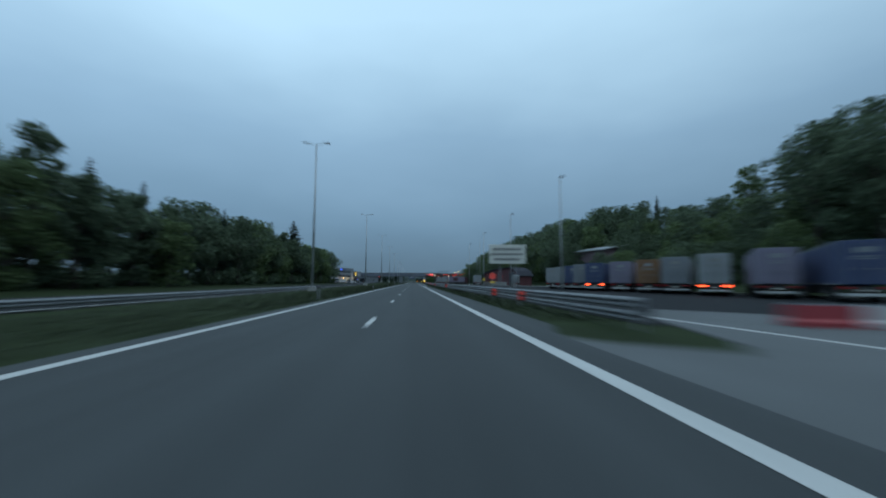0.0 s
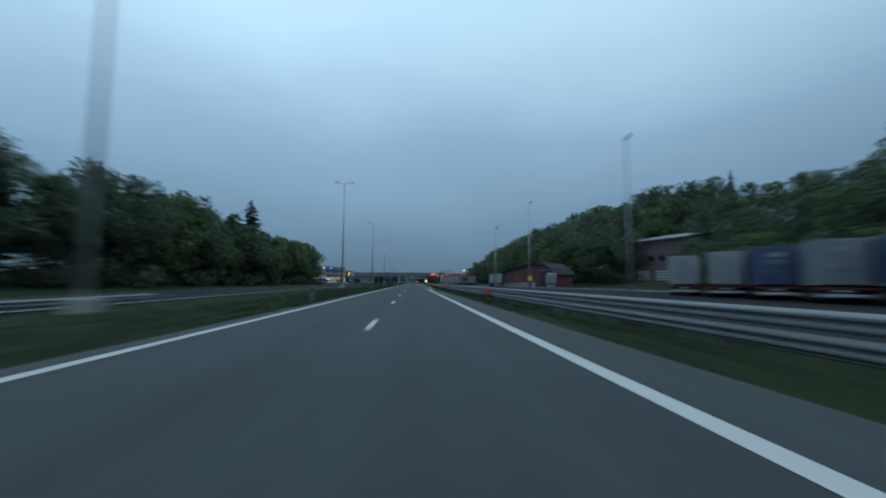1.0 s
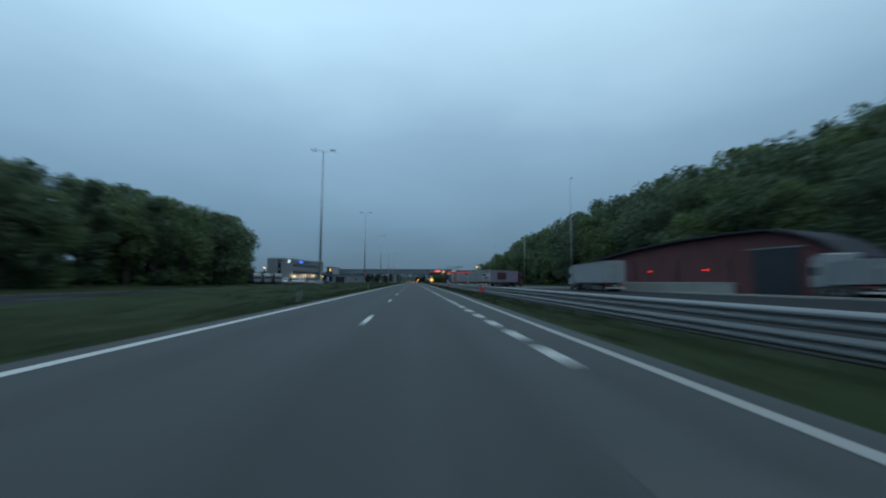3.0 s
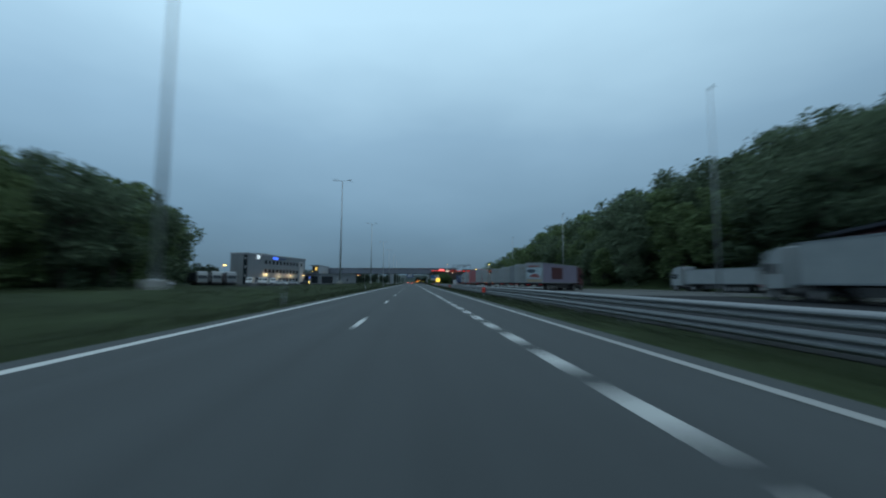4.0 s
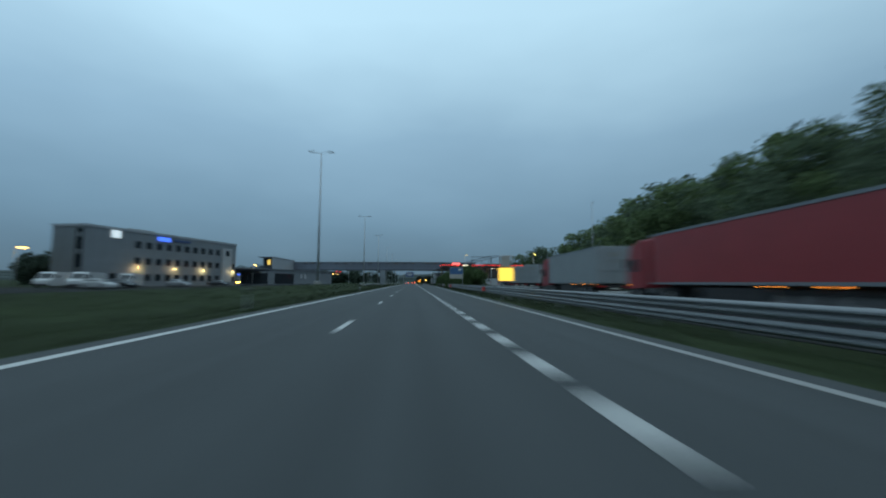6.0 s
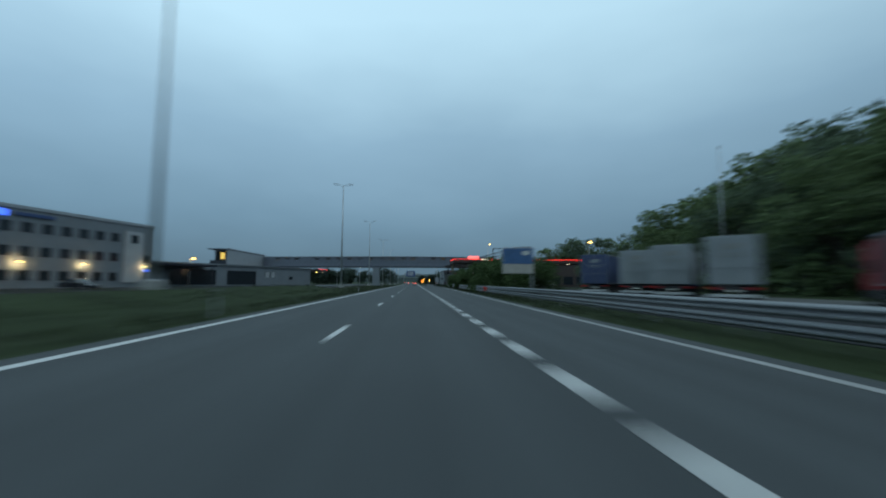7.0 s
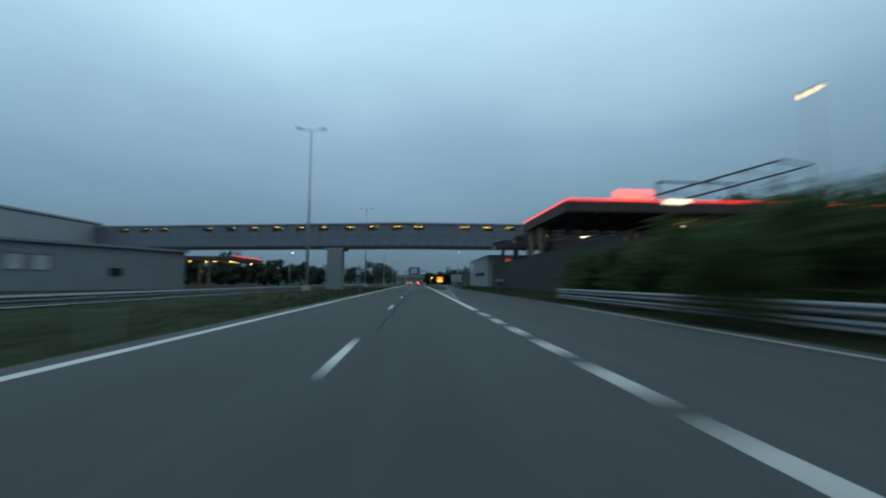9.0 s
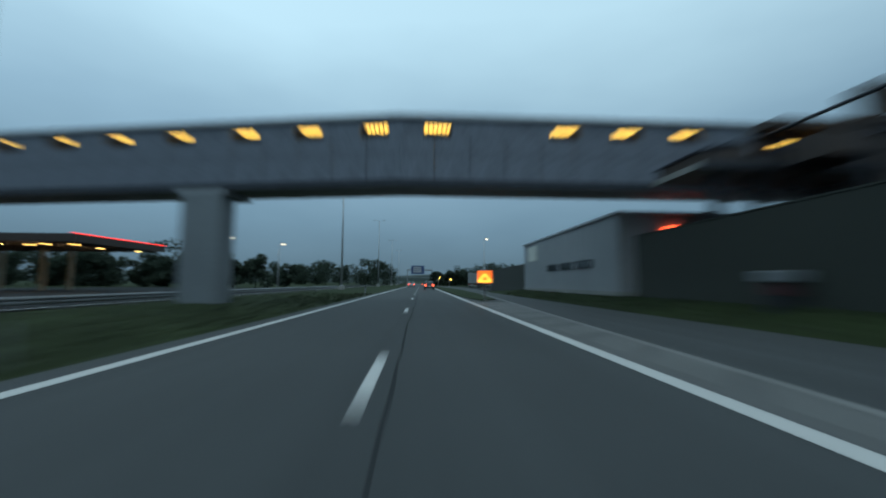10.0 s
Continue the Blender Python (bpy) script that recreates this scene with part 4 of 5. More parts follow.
truck(at(17.6, 229.6, A2), M_GREY, M_BLUE, "grey articulated lorry parked aslant beyond the guard rail")
truck(at(17.4, 234.7, A2), M_WHITE, M_GREY, "white articulated lorry parked aslant with a grey cab")
truck(at(17.2, 243.3, A2), M_WHITE, M_WHITE, "white articulated lorry with lit marker lamps", amber=True)
truck(at(19.8, 251.6, A2), M_WHITE, M_ORANGE, "white articulated lorry with an orange cab, parked aslant")
truck(at(14.8, 247.3, 3), M_RED, M_RED, "red articulated lorry with grey rear doors and lit lamps", rear=M_WHITE, amber=True)
truck(at(15.6, 268.0, 4), M_WHITE, M_RED, "white articulated lorry with lit amber marker lamps", amber=True)
A3 = 38
truck(at(18.4, 281.6, A3), M_WHITE, M_GREY, "white articulated lorry with grey cab, parked aslant")
truck(at(19.0, 286.8, A3), M_DKRED, M_RED, "dark red articulated lorry with white rear doors beside the guard rail", rear=M_WHITE)
truck(at(18.7, 299.5, A3), M_WHITE, M_WHITE, "white articulated lorry parked aslant before the trees")
truck(at(18.8, 305.2, A3), M_WHITE, M_BLUE, "white articulated lorry with blue cab, parked aslant")
truck(at(19.1, 310.4, A3), M_WHITE, M_GREY, "white box lorry parked aslant before the trees")
truck(at(18.0, 315.8, A3), M_BLUE, M_BLUE, "dark blue articulated lorry parked aslant")
# beyond the bridge
truck(at(13.5, 505, 20), M_WHITE, M_WHITE, "white articulated lorry beyond the grey building")
truck(at(19.5, 512, 20), M_MAUVE, M_RED, "mauve articulated lorry beyond the grey building")
truck(at(25.0, 520, 20), M_WHITE, M_GREY, "white articulated lorry in the far lorry park")
# across the motorway
for x, y, h, b, c, l in (
    (-62.7, 285, 142, M_BLUE, M_WHITE, "dark blue lorry with a white cab in the far service area"),
    (-59.4, 286, 142, M_GREY, M_WHITE, "grey lorry with a white cab in the far service area"),
    (-55.6, 287, 144, M_DKRED, M_GREY, "dark red lorry with grey cab in the far service area"),
    (-66.5, 302, 146, M_BLUE, M_WHITE, "blue lorry with a white cab in the far service area"),
    (-62.6, 303, 146, M_WHITE, M_WHITE, "white lorry parked before the office building"),
):
    truck(at(x, y, h), b, c, l, length=7.5, height=3.4)


def car(m, paint, label, lit=False):
    """A hatchback: origin under its middle, facing +y."""
    c = thing("car", m, label, "car", "passenger cars")
    prof = [(-2.05, 0.3), (-2.12, 0.62), (-2.02, 0.95), (-1.6, 1.0), (-1.15, 1.42), (-0.2, 1.47), (0.55, 1.4), (1.15, 0.98), (1.95, 0.8), (2.1, 0.55), (2.05, 0.28)]
    bm = bmesh.new()
    rows = []
    for x, k in ((-0.86, 0.0), (-0.88, 0.5), (-0.62, 1.0), (0.62, 1.0), (0.88, 0.5), (0.86, 0.0)):
        if k == 0.0:
            rows.append([bm.verts.new((x, y, min(z, 0.32))) for y, z in prof])
        elif k == 0.5:
            rows.append([bm.verts.new((x, y, min(z, 0.92))) for y, z in prof])
        else:
            rows.append([bm.verts.new((x, y * 0.98, z)) for y, z in prof])
    n = len(prof)
    for a, b in zip(rows, rows[1:]):
        for i in range(n - 1):
            if len({a[i], a[i + 1], b[i + 1], b[i]}) == 4:
                bm.faces.new((a[i], a[i + 1], b[i + 1], b[i]))
    bmesh.ops.remove_doubles(bm, verts=bm.verts, dist=0.001)
    bmesh.ops.recalc_face_normals(bm, faces=bm.faces)
    body = part("body", bm, paint, c, smooth=False)
    part("rear_window", prism(bmesh.new(), [(-1.62, 1.02), (-1.2, 1.4), (-1.22, 1.43), (-1.66, 1.03)], -0.56, 0.56), M_GLASS_DARK, body)
    part("windscreen", prism(bmesh.new(), [(1.17, 1.0), (0.6, 1.39), (0.62, 1.42), (1.21, 1.01)], -0.58, 0.58), M_GLASS_DARK, body)
    for s in (-1, 1):
        part("side_window", one(box, s * 0.765, -0.25, 1.16, 0.02, 1.7, 0.3, ry=s * 28), M_GLASS_DARK, body)
        part("tail_light", one(box, s * 0.68, -2.08, 0.8, 0.3, 0.08, 0.16, bevel=0.02), M_TAIL_ON if lit else M_TAIL, c)
        part("headlight", one(box, s * 0.65, 2.0, 0.68, 0.34, 0.1, 0.14, bevel=0.02), M_REFLECT_WHITE, c)
        for y in (-1.3, 1.3):
            wheel(c, s * 0.78, y, 0.32, 0.2)
    bm = one(box, 0, -2.1, 0.45, 1.6, 0.12, 0.24, bevel=0.03)
    part("bumper", bm, M_CHASSIS, c)
    part("number_plate", one(box, 0, -2.17, 0.62, 0.5, 0.02, 0.11), M_SIGN_WHITE, c)
    return c


car(at(0.75, 466, 0), M_CAR_DARK, "dark hatchback with lit tail lights on the carriageway", lit=True)
car(at(-3.2, 505, 0), M_CAR_GREY, "silver hatchback with lit tail lights on the carriageway", lit=True)
car(at(0.5, 548, 0), M_CAR_DARK, "dark car with lit tail lights far ahead", lit=True)
for x, y, h, p, l in ((-57, 262, 120, M_CAR_GREY, "silver car parked in the far service area"), (-42, 297, 100, M_CAR_WHITE, "white car parked before the office building"), (-44, 304, 100, M_CAR_DARK, "dark car parked before the office building"), (-45.5, 322, 100, M_CAR_GREY, "silver car parked before the office building"), (-43.5, 334, 100, M_CAR_DARK, "dark car parked before the office building")):
    car(at(x, y, h, 0.0), p, l)


# ---------------------------------------------------------------- buildings
def window(parent, m, w, h, label="", mat=None):
    """A framed window whose outer face is at local y = 0, looking to -y."""
    bm = bmesh.new()
    for s in (-1, 1):
        box(bm, s * (w / 2 - 0.03), 0, 0, 0.06, 0.1, h)
        box(bm, 0, 0, s * (h / 2 - 0.03), w - 0.12, 0.1, 0.06)
    fr = part("window", bm, M_DARK_STEEL, parent, label)
    fr.matrix_basis = m
    part("pane", one(box, 0, 0.02, 0, w - 0.1, 0.03, h - 0.1), mat or M_GLASS_DARK, fr)
    return fr


def wall_lamp(parent, m, mat=None):
    lamp = part("wall_lamp", one(box, 0, -0.15, 0, 0.5, 0.3, 0.12, bevel=0.03), M_DARK_STEEL, parent)
    lamp.matrix_basis = m
    part("lens", one(box, 0, -0.16, -0.09, 0.4, 0.24, 0.06), mat or M_WARM, lamp, "glowing lens")
    spot = bpy.data.lights.new("wall_lamp_light", "POINT")
    spot.energy, spot.color, spot.shadow_soft_size = 150, (1.0, 0.72, 0.35), 0.15
    li = new("lamp_light", spot)
    li.parent = lamp
    li.location = (0, -0.6, -0.25)


# three-storey office; local x to the right along the front, front looks to -y
office = thing("office_building", pose(-61.2, 319.0, 0, 0, 0, 90 - 14), "three-storey grey clad office building with lit signs", "building")
L, D, Ht = 42.4, 7.4, 11.6
part("wall", one(box, L / 2, D / 2, Ht / 2, L, D, Ht), M_PANEL, office)
bm = bmesh.new()
for (x, y, sx, sy) in ((L / 2, 0, L + 0.3, 0.3), (L / 2, D, L + 0.3, 0.3), (0, D / 2, 0.3, D), (L, D / 2, 0.3, D)):
    box(bm, x, y, Ht + 0.12, sx, sy, 0.5)
part("parapet", bm, M_ROOF, office)
part("plant_room", one(box, 14, 4, Ht + 0.5, 6, 4, 0.8), M_PANEL_LT, office)
part("end_panel", one(box, 38.6, -0.12, 5.6, 3.6, 0.25, 9.4), M_PANEL_LT, office, "tall pale end panel")
rng = random.Random(3)
for row, z in enumerate((1.9, 5.4, 8.9)):
    for k in range(13):
        x = 3.2 + 2.65 * k
        if x > 9.5 or row == 0:
            window(office, pose(x, -0.03, z), 1.45, 1.5)
    window(office, pose(38.6, -0.27, z) if row == 2 else pose(41.4, -0.03, z), 1.4 if row == 2 else 1.0, 1.5)
for k in range(2):
    for z in (1.9, 5.4, 8.9):
        w_ = window(office, pose(L + 0.03, 2.2 + 3.0 * k, z, 0, 0, 90), 1.4, 1.5)
part("stair_glazing", one(box, -0.06, 1.1, 5.6, 0.12, 1.5, 11.0), M_GLASS_DARK, office, "tall dark stair window")
for z in (3.2, 6.6, 9.9):
    part("stair_spandrel", one(box, -0.14, 1.0, z, 0.06, 0.8, 0.9, bevel=0.01), M_PANEL, office)
part("lit_sign", one(box, 6.0, -0.15, 10.6, 1.9, 0.2, 1.5, bevel=0.05), M_WHITE_LIT, office, "square white lit sign")
part("lit_sign", one(box, 17.5, -0.15, 10.7, 3.4, 0.2, 0.9, bevel=0.05), M_BLUE_LIT, office, "blue lit sign")
part("lit_sign", one(box, 22.6, -0.15, 10.7, 5.2, 0.15, 0.5, bevel=0.03), M_SIGN_BLUE, office, "dark blue sign")
for x in (11.5, 21.0, 30.0, 41.0):
    wall_lamp(office, pose(x, -0.02, 4.0))

# restaurant: low wing, raised hall and the footbridge over the motorway
wing = thing("restaurant_wing", pose(-34.8, 418.0, 0, 0, 0, 180 - 116.8), "low grey rendered service restaurant with dark glazing", "building")
WL = 58.0
part("wall", one(box, -WL / 2, 8.0, 2.7, WL, 16.0, 5.4), M_PANEL, wing)
part("flat_roof", one(box, -WL / 2 - 0.5, 8.0, 5.55, WL + 1.6, 16.8, 0.32), M_PANEL, wing)
for x, w in ((-27.5, 9.5), (-41.5, 12.0)):
    window(wing, pose(x, -0.03, 2.2), w, 3.8, "large dark glazed front")
window(wing, pose(-18.6, -0.03, 3.2), 1.5, 1.8, "", M_PANEL_LT)
window(wing, pose(-16.4, -0.03, 3.2), 1.5, 1.8, "", M_PANEL_LT)
window(wing, pose(-9, -0.03, 2.3), 1.5, 1.0)
part("canopy", one(box, -48, -2.4, 4.9, 18, 4.8, 0.35), M_ROOF_DARK, wing)
for x in (-56, -48, -40):
    part("canopy_post", one(tube, (x, -4.4, -0.2), (x, -4.4, 4.8), 0.09), M_DARK_STEEL, wing)

hall = thing("restaurant_hall", pose(-53.0, 397.2, 0), "raised grey clad hall with a lit end window", "building")
part("wall", one(box, -1.75, 14.4, 7.95, 3.5, 28.8, 5.0), M_PANEL, hall)
part("side_screen", one(box, 0.08, 14.2, 8.05, 0.16, 29.6, 5.3), M_PANEL_MID, hall, "pale clad screen wall")
part("flat_roof", one(box, -2.2, 13.3, 10.3, 4.8, 31.0, 0.2), M_ROOF_DARK, hall)
part("stilts", one(box, -1.75, 14.4, 2.8, 3.0, 26, 5.6), M_PANEL, hall)
window(hall, pose(-1.75, -0.03, 8.4), 2.9, 3.0, "dark glazed end window")
part("lit_room", one(box, -1.3, -0.06, 8.5, 1.2, 0.03, 1.9), M_YELLOW_DIM, hall, "warm yellow lit doorway")
part("balcony_rail", one(box, -1.9, -1.3, 6.6, 4.4, 0.08, 1.0), M_DARK_STEEL, hall)
part("balcony_floor", one(box, -1.9, -0.65, 6.0, 4.4, 1.3, 0.2), M_ROOF_DARK, hall)

bridge = thing("footbridge", pose(0, 415.2, 0), "enclosed grey clad footbridge over the motorway with warm lights", "footbridge")
ZB, ZT = 6.2, 9.98
Z_LIP, Z_TOP = 8.85, 9.48


def span(m, x0, x1, lights):
    """One straight length of the bridge: hollow, clad, with louvred openings under ceiling lamps; all in local x."""
    mid, ln = (x0 + x1) / 2, x1 - x0

    def piece(name, bm, mat, at_=(0, 0, 0), label=""):
        ob = part(name, bm, mat, bridge, label)
        ob.matrix_basis = m @ Matrix.Translation(at_)
        return ob

    def again(ob, at_):
        more = new(ob.name.split(".")[0], ob.data)
        more.parent, more.matrix_basis = bridge, m @ Matrix.Translation(at_)
        return more

    piece("deck", one(box, mid, 1.3, ZB + 0.15, ln, 2.5, 0.3), M_CONCRETE)
    piece("far_wall", one(box, mid, 2.55, (ZB + ZT) / 2 + 0.1, ln, 0.1, ZT - ZB - 0.4), M_PANEL_BR)
    piece("roof", one(box, mid, 1.3, ZT - 0.05, ln, 2.9, 0.16), M_ROOF)
    piece("ceiling_panel", one(box, mid, 1.3, 9.68, ln, 2.3, 0.04), M_PANEL_BR)
    piece("lower_edge", one(box, mid, -0.02, ZB + 0.16, ln, 0.22, 0.4, bevel=0.02), M_DARK_STEEL)
    piece("top_band", one(box, mid, 0.08, (Z_TOP + ZT - 0.13) / 2, ln, 0.06, ZT - 0.13 - Z_TOP), M_PANEL_BR)
    n = int(round(ln / 1.9))
    w = ln / n
    panel = piece("cladding_panel", one(box, 0, 0, 0, w - 0.04, 0.06, Z_LIP - ZB - 0.36, bevel=0.008), M_PANEL_BR, (x0 + w / 2, 0.08, (Z_LIP + ZB + 0.36) / 2))
    for k in range(1, n):
        again(panel, (x0 + w / 2 + w * k, 0.08 + 0.006 * (k % 3), (Z_LIP + ZB + 0.36) / 2))
    edges = [x0] + [v for x in lights for v in (x - 0.78, x + 0.78)] + [x1]
    for a_, b_ in zip(edges[::2], edges[1::2]):
        if b_ - a_ > 0.05:
            piece("window_band_panel", one(box, (a_ + b_) / 2, 0.08, (Z_LIP + Z_TOP) / 2, b_ - a_, 0.06, Z_TOP - Z_LIP), M_PANEL_BR)
    lamp = bar = None
    for x in lights:
        spot = (x, 0.75, 9.6)
        if lamp is None:
            lamp = piece("ceiling_lamp", one(box, 0, 0, 0, 1.4, 0.8, 0.06), M_WINLIGHT, spot, "warm yellow ceiling lamp")
        else:
            again(lamp, spot)["label"] = "warm yellow ceiling lamp"
        for k in range(7):
            spot = (x - 0.72 + 0.24 * k, 0.08, (Z_LIP + Z_TOP) / 2)
            if bar is None:
                bar = piece("louvre_bar", one(box, 0, 0, 0, 0.05, 0.05, Z_TOP - Z_LIP), M_DARK_STEEL, spot)
            else:
                again(bar, spot)


SLANT = pose(-2.0, 0.004, 0.004, 0, 0, -10.2)
span(SLANT, -52.0, 0.2, (-46.4, -42.7, -39.3, -31.8, -27.9, -24.1, -20.2, -16.5, -12.7, -8.66, -5.0, -1.3))
span(pose(0, 0, 0), -1.98, 28.0, (0.05, 6.95, 10.35, 13.7))
pier = part("pier", one(box, -12.5, 2.1, 2.95, 2.3, 1.3, 6.2, rz=-10.2, bevel=0.12), M_PANEL, bridge, "weathered grey concrete pier")
part("pier_head", one(box, -12.5, 2.7, 6.05, 2.9, 2.4, 0.36, rz=-10.2, bevel=0.05), M_PANEL, pier)


def station_canopy(m, w, d, z, label, lamps, mat_lamp, red_front=True):
    """A fuel station canopy: deep dark fascia, red lit edge, columns and lamps; the near left corner is the origin."""
    c = thing("fuel_canopy", m, label, "canopy")
    part("roof", one(box, w / 2, d / 2, z - 0.35, w, d, 0.7), M_SOFFIT, c)
    joist = part("joist", one(box, 0, d / 2, z - 0.82, 0.16, d - 0.6, 0.24), M_SOFFIT, c)
    joist.location.x = 0.6
    for k in range(1, int((w - 0.6) / 1.8) + 1):
        more = new("joist", joist.data)
        more.parent, more.location.x = c, 0.6 + 1.8 * k
    for x, y, sx, sy in ((w / 2, -0.04, w + 0.1, 0.08), (-0.04, d / 2, 0.08, d), (w + 0.04, d / 2, 0.08, d)):
        part("fascia", one(box, x, y, z - 0.42, sx, sy, 0.85), M_SOFFIT, c)
        if red_front or y > 0:
            part("red_edge_light", one(box, x, y, z + 0.05, sx + 0.05, sy + 0.05, 0.09), M_RED_LED, c, "red lit strip")
    for i in range(max(2, int(w / 9))):
        for y in (d * 0.7, d * 0.967):
            part("column", one(box, 0.5 + i * 9.0, y, (z - 0.8) / 2, 0.42, 0.42, z - 0.8, bevel=0.03), M_CREAM, c)
    for k, (x, y) in enumerate(lamps):
        part("ceiling_lamp", one(box, x, y, z - 0.98, 0.42, 0.14, 0.08, bevel=0.02), mat_lamp, c, "lit ceiling lamp")
        if k % 2 == 0:
            glow = bpy.data.lights.new("canopy_lamp_light", "POINT")
            glow.energy, glow.color, glow.shadow_soft_size = 95, (1.0, 0.74, 0.45), 0.3
            bulb = new("lamp_light", glow)
            bulb.parent, bulb.location = c, (x, y, z - 1.5)
    return c


right_canopy = station_canopy(pose(11.1, 384.8, 0), 36.5, 12.0, 7.4, "dark timber fuel station canopy with a red lit edge", [(13.0, 6.0), (21, 5.0), (27, 6), (33, 5)], M_WHITE_LAMP)
part("lit_sign", one(box, 5.1, 0.1, 7.92, 2.9, 0.25, 0.72, bevel=0.1), M_RED_SIGN, right_canopy, "red glowing sign of plain shape")
for x, y1 in ((0.0, 22.4), (3.8, 20.4), (5.8, 20.4), (7.8, 20.4), (9.8, 20.4)):
    part("tie_beam", one(tube, (x, 11.6, 6.32), (x, y1, 6.32), 0.06), M_DARK_STEEL, right_canopy)
part("lit_panel", one(box, 8.4, -0.14, 7.38, 1.9, 0.1, 0.34, bevel=0.03), M_PALE_LIT, right_canopy, "pale lit panel on the fascia")
station_canopy(pose(-58, 438, 0), 21.4, 15.0, 6.1, "dark fuel station canopy with red edge across the motorway", [(1, 2), (4, 2.5), (7, 2), (9.5, 2.5), (12, 2), (14.5, 3), (17, 2), (20, 2), (18.5, 7.5), (20, 12)], M_WARM, red_front=False)

frame_ = thing("roof_frame", pose(0, 385.5, 7.4), "dark steel lattice frame standing on the canopy roof", "steel frame")
bm = bmesh.new()
tube(bm, (16.5, 0, 0.1), (28.2, -0.6, 3.5), 0.09, None, 8)
tube(bm, (19.5, 1.6, 0.1), (32.6, 1.2, 3.7), 0.09, None, 8)
tube(bm, (28.2, -0.6, 3.5), (32.6, 1.2, 3.7), 0.08, None, 8)
part("raking_beam", bm, M_DARK_STEEL, frame_)
bm = bmesh.new()
for f in (0.25, 0.5, 0.75):
    a = Vector((16.5, 0, 0.1)).lerp(Vector((28.2, -0.6, 3.5)), f)
    b = Vector((19.5, 1.6, 0.1)).lerp(Vector((32.6, 1.2, 3.7)), f)
    tube(bm, a, b, 0.05, None, 6)
    tube(bm, a, (a.x, a.y, -0.05), 0.05, None, 6)
    tube(bm, b, (b.x, b.y, -0.05), 0.05, None, 6)
tube(bm, (28.2, -0.6, 3.5), (28.2, -0.6, -0.05), 0.06, None, 6)
tube(bm, (32.6, 1.2, 3.7), (32.6, 1.2, -0.05), 0.06, None, 6)
part("cross_bar", bm, M_DARK_STEEL, frame_)
bm = bmesh.new()
for x in (23.2, 30.8):
    tube(bm, (x, 7.5, -0.05), (x, 7.5, 3.7), 0.1, None, 8)
tube(bm, (23.1, 7.5, 3.7), (30.9, 7.5, 3.7), 0.1, None, 8)
part("portal", bm, M_DARK_STEEL, frame_)

shop = thing("fuel_shop", pose(18.3, 405.0, 0), "low dark timber fuel shop under the canopy with dark windows", "building")
part("wall", one(box, 25.0, 2.5, 3.75, 50.0, 5.0, 7.5), M_SOFFIT, shop)
part("flat_roof", one(box, 25.0, 2.4, 7.7, 50.4, 5.2, 0.4), M_ROOF_DARK, shop)
for k in range(11):
    window(shop, pose(2.4 + 4.2 * k, -0.03, 2.0), 3.2, 2.6, "")

stair = thing("stair_tower", pose(0, 410, 0), "dark brown stepped stair tower at the footbridge end", "stair tower")
for x, x2, z in ((10.7, 11.7, 6.65), (11.7, 12.7, 6.9), (12.7, 14.2, 6.5), (14.2, 16.1, 6.75), (16.1, 23.0, 6.6)):
    part("stepped_hood", one(box, (x + x2) / 2, 1.6, (z + 6.2) / 2, x2 - x, 3.2, z - 6.2, bevel=0.03), M_SOFFIT, stair)
    part("hood_cap", one(box, (x + x2) / 2 - 0.04, 1.6, z + 0.05, x2 - x + 0.06, 3.3, 0.1), M_ROOF_DARK, stair)
part("roof_slab", one(box, 21.5, 2.65, 8.8, 11.8, 1.5, 0.4, bevel=0.05), M_SOFFIT, stair, "dark flat roof slab")
for x in (16.6, 19.6, 22.6):
    part("roof_post", one(box, x, 2.9, 7.6, 0.18, 0.18, 2.1), M_DARK_STEEL, stair)
part("back_screen", one(box, 21.6, 3.3, 7.62, 11.6, 0.12, 2.1), M_SOFFIT, stair, "dark boarded screen")
for x in (16.5, 18.3):
    part("hanging_lamp", one(box, x, 2.6, 7.95, 0.7, 0.1, 0.07, bevel=0.02), M_WINLIGHT, stair, "warm lit tube lamp")
    part("lamp_rod", one(tube, (x, 2.6, 8.0), (x, 2.6, 8.62), 0.02), M_DARK_STEEL, stair)
part("landing_roof", one(box, 14.0, -4.8, 6.9, 4.0, 0.8, 0.36, bevel=0.04), M_SOFFIT, stair, "dark flat roof slab")
part("landing_wall", one(box, 13.95, -4.8, 6.38, 3.7, 0.5, 0.7), M_SOFFIT, stair, "dark boarded stair wall")
part("stair_wall", one(box, 15.2, -0.95, 6.5, 2.0, 1.7, 0.9), M_SOFFIT, stair, "dark boarded stair wall")
part("side_roof", one(box, 17.05, -4.6, 6.5, 2.2, 0.9, 0.26, bevel=0.03), M_SOFFIT, stair, "dark flat roof slab")
for x in (12.3, 15.6):
    part("landing_post", one(box, x, -4.8, 3.05, 0.22, 0.22, 6.2, bevel=0.02), M_DARK_STEEL, stair)

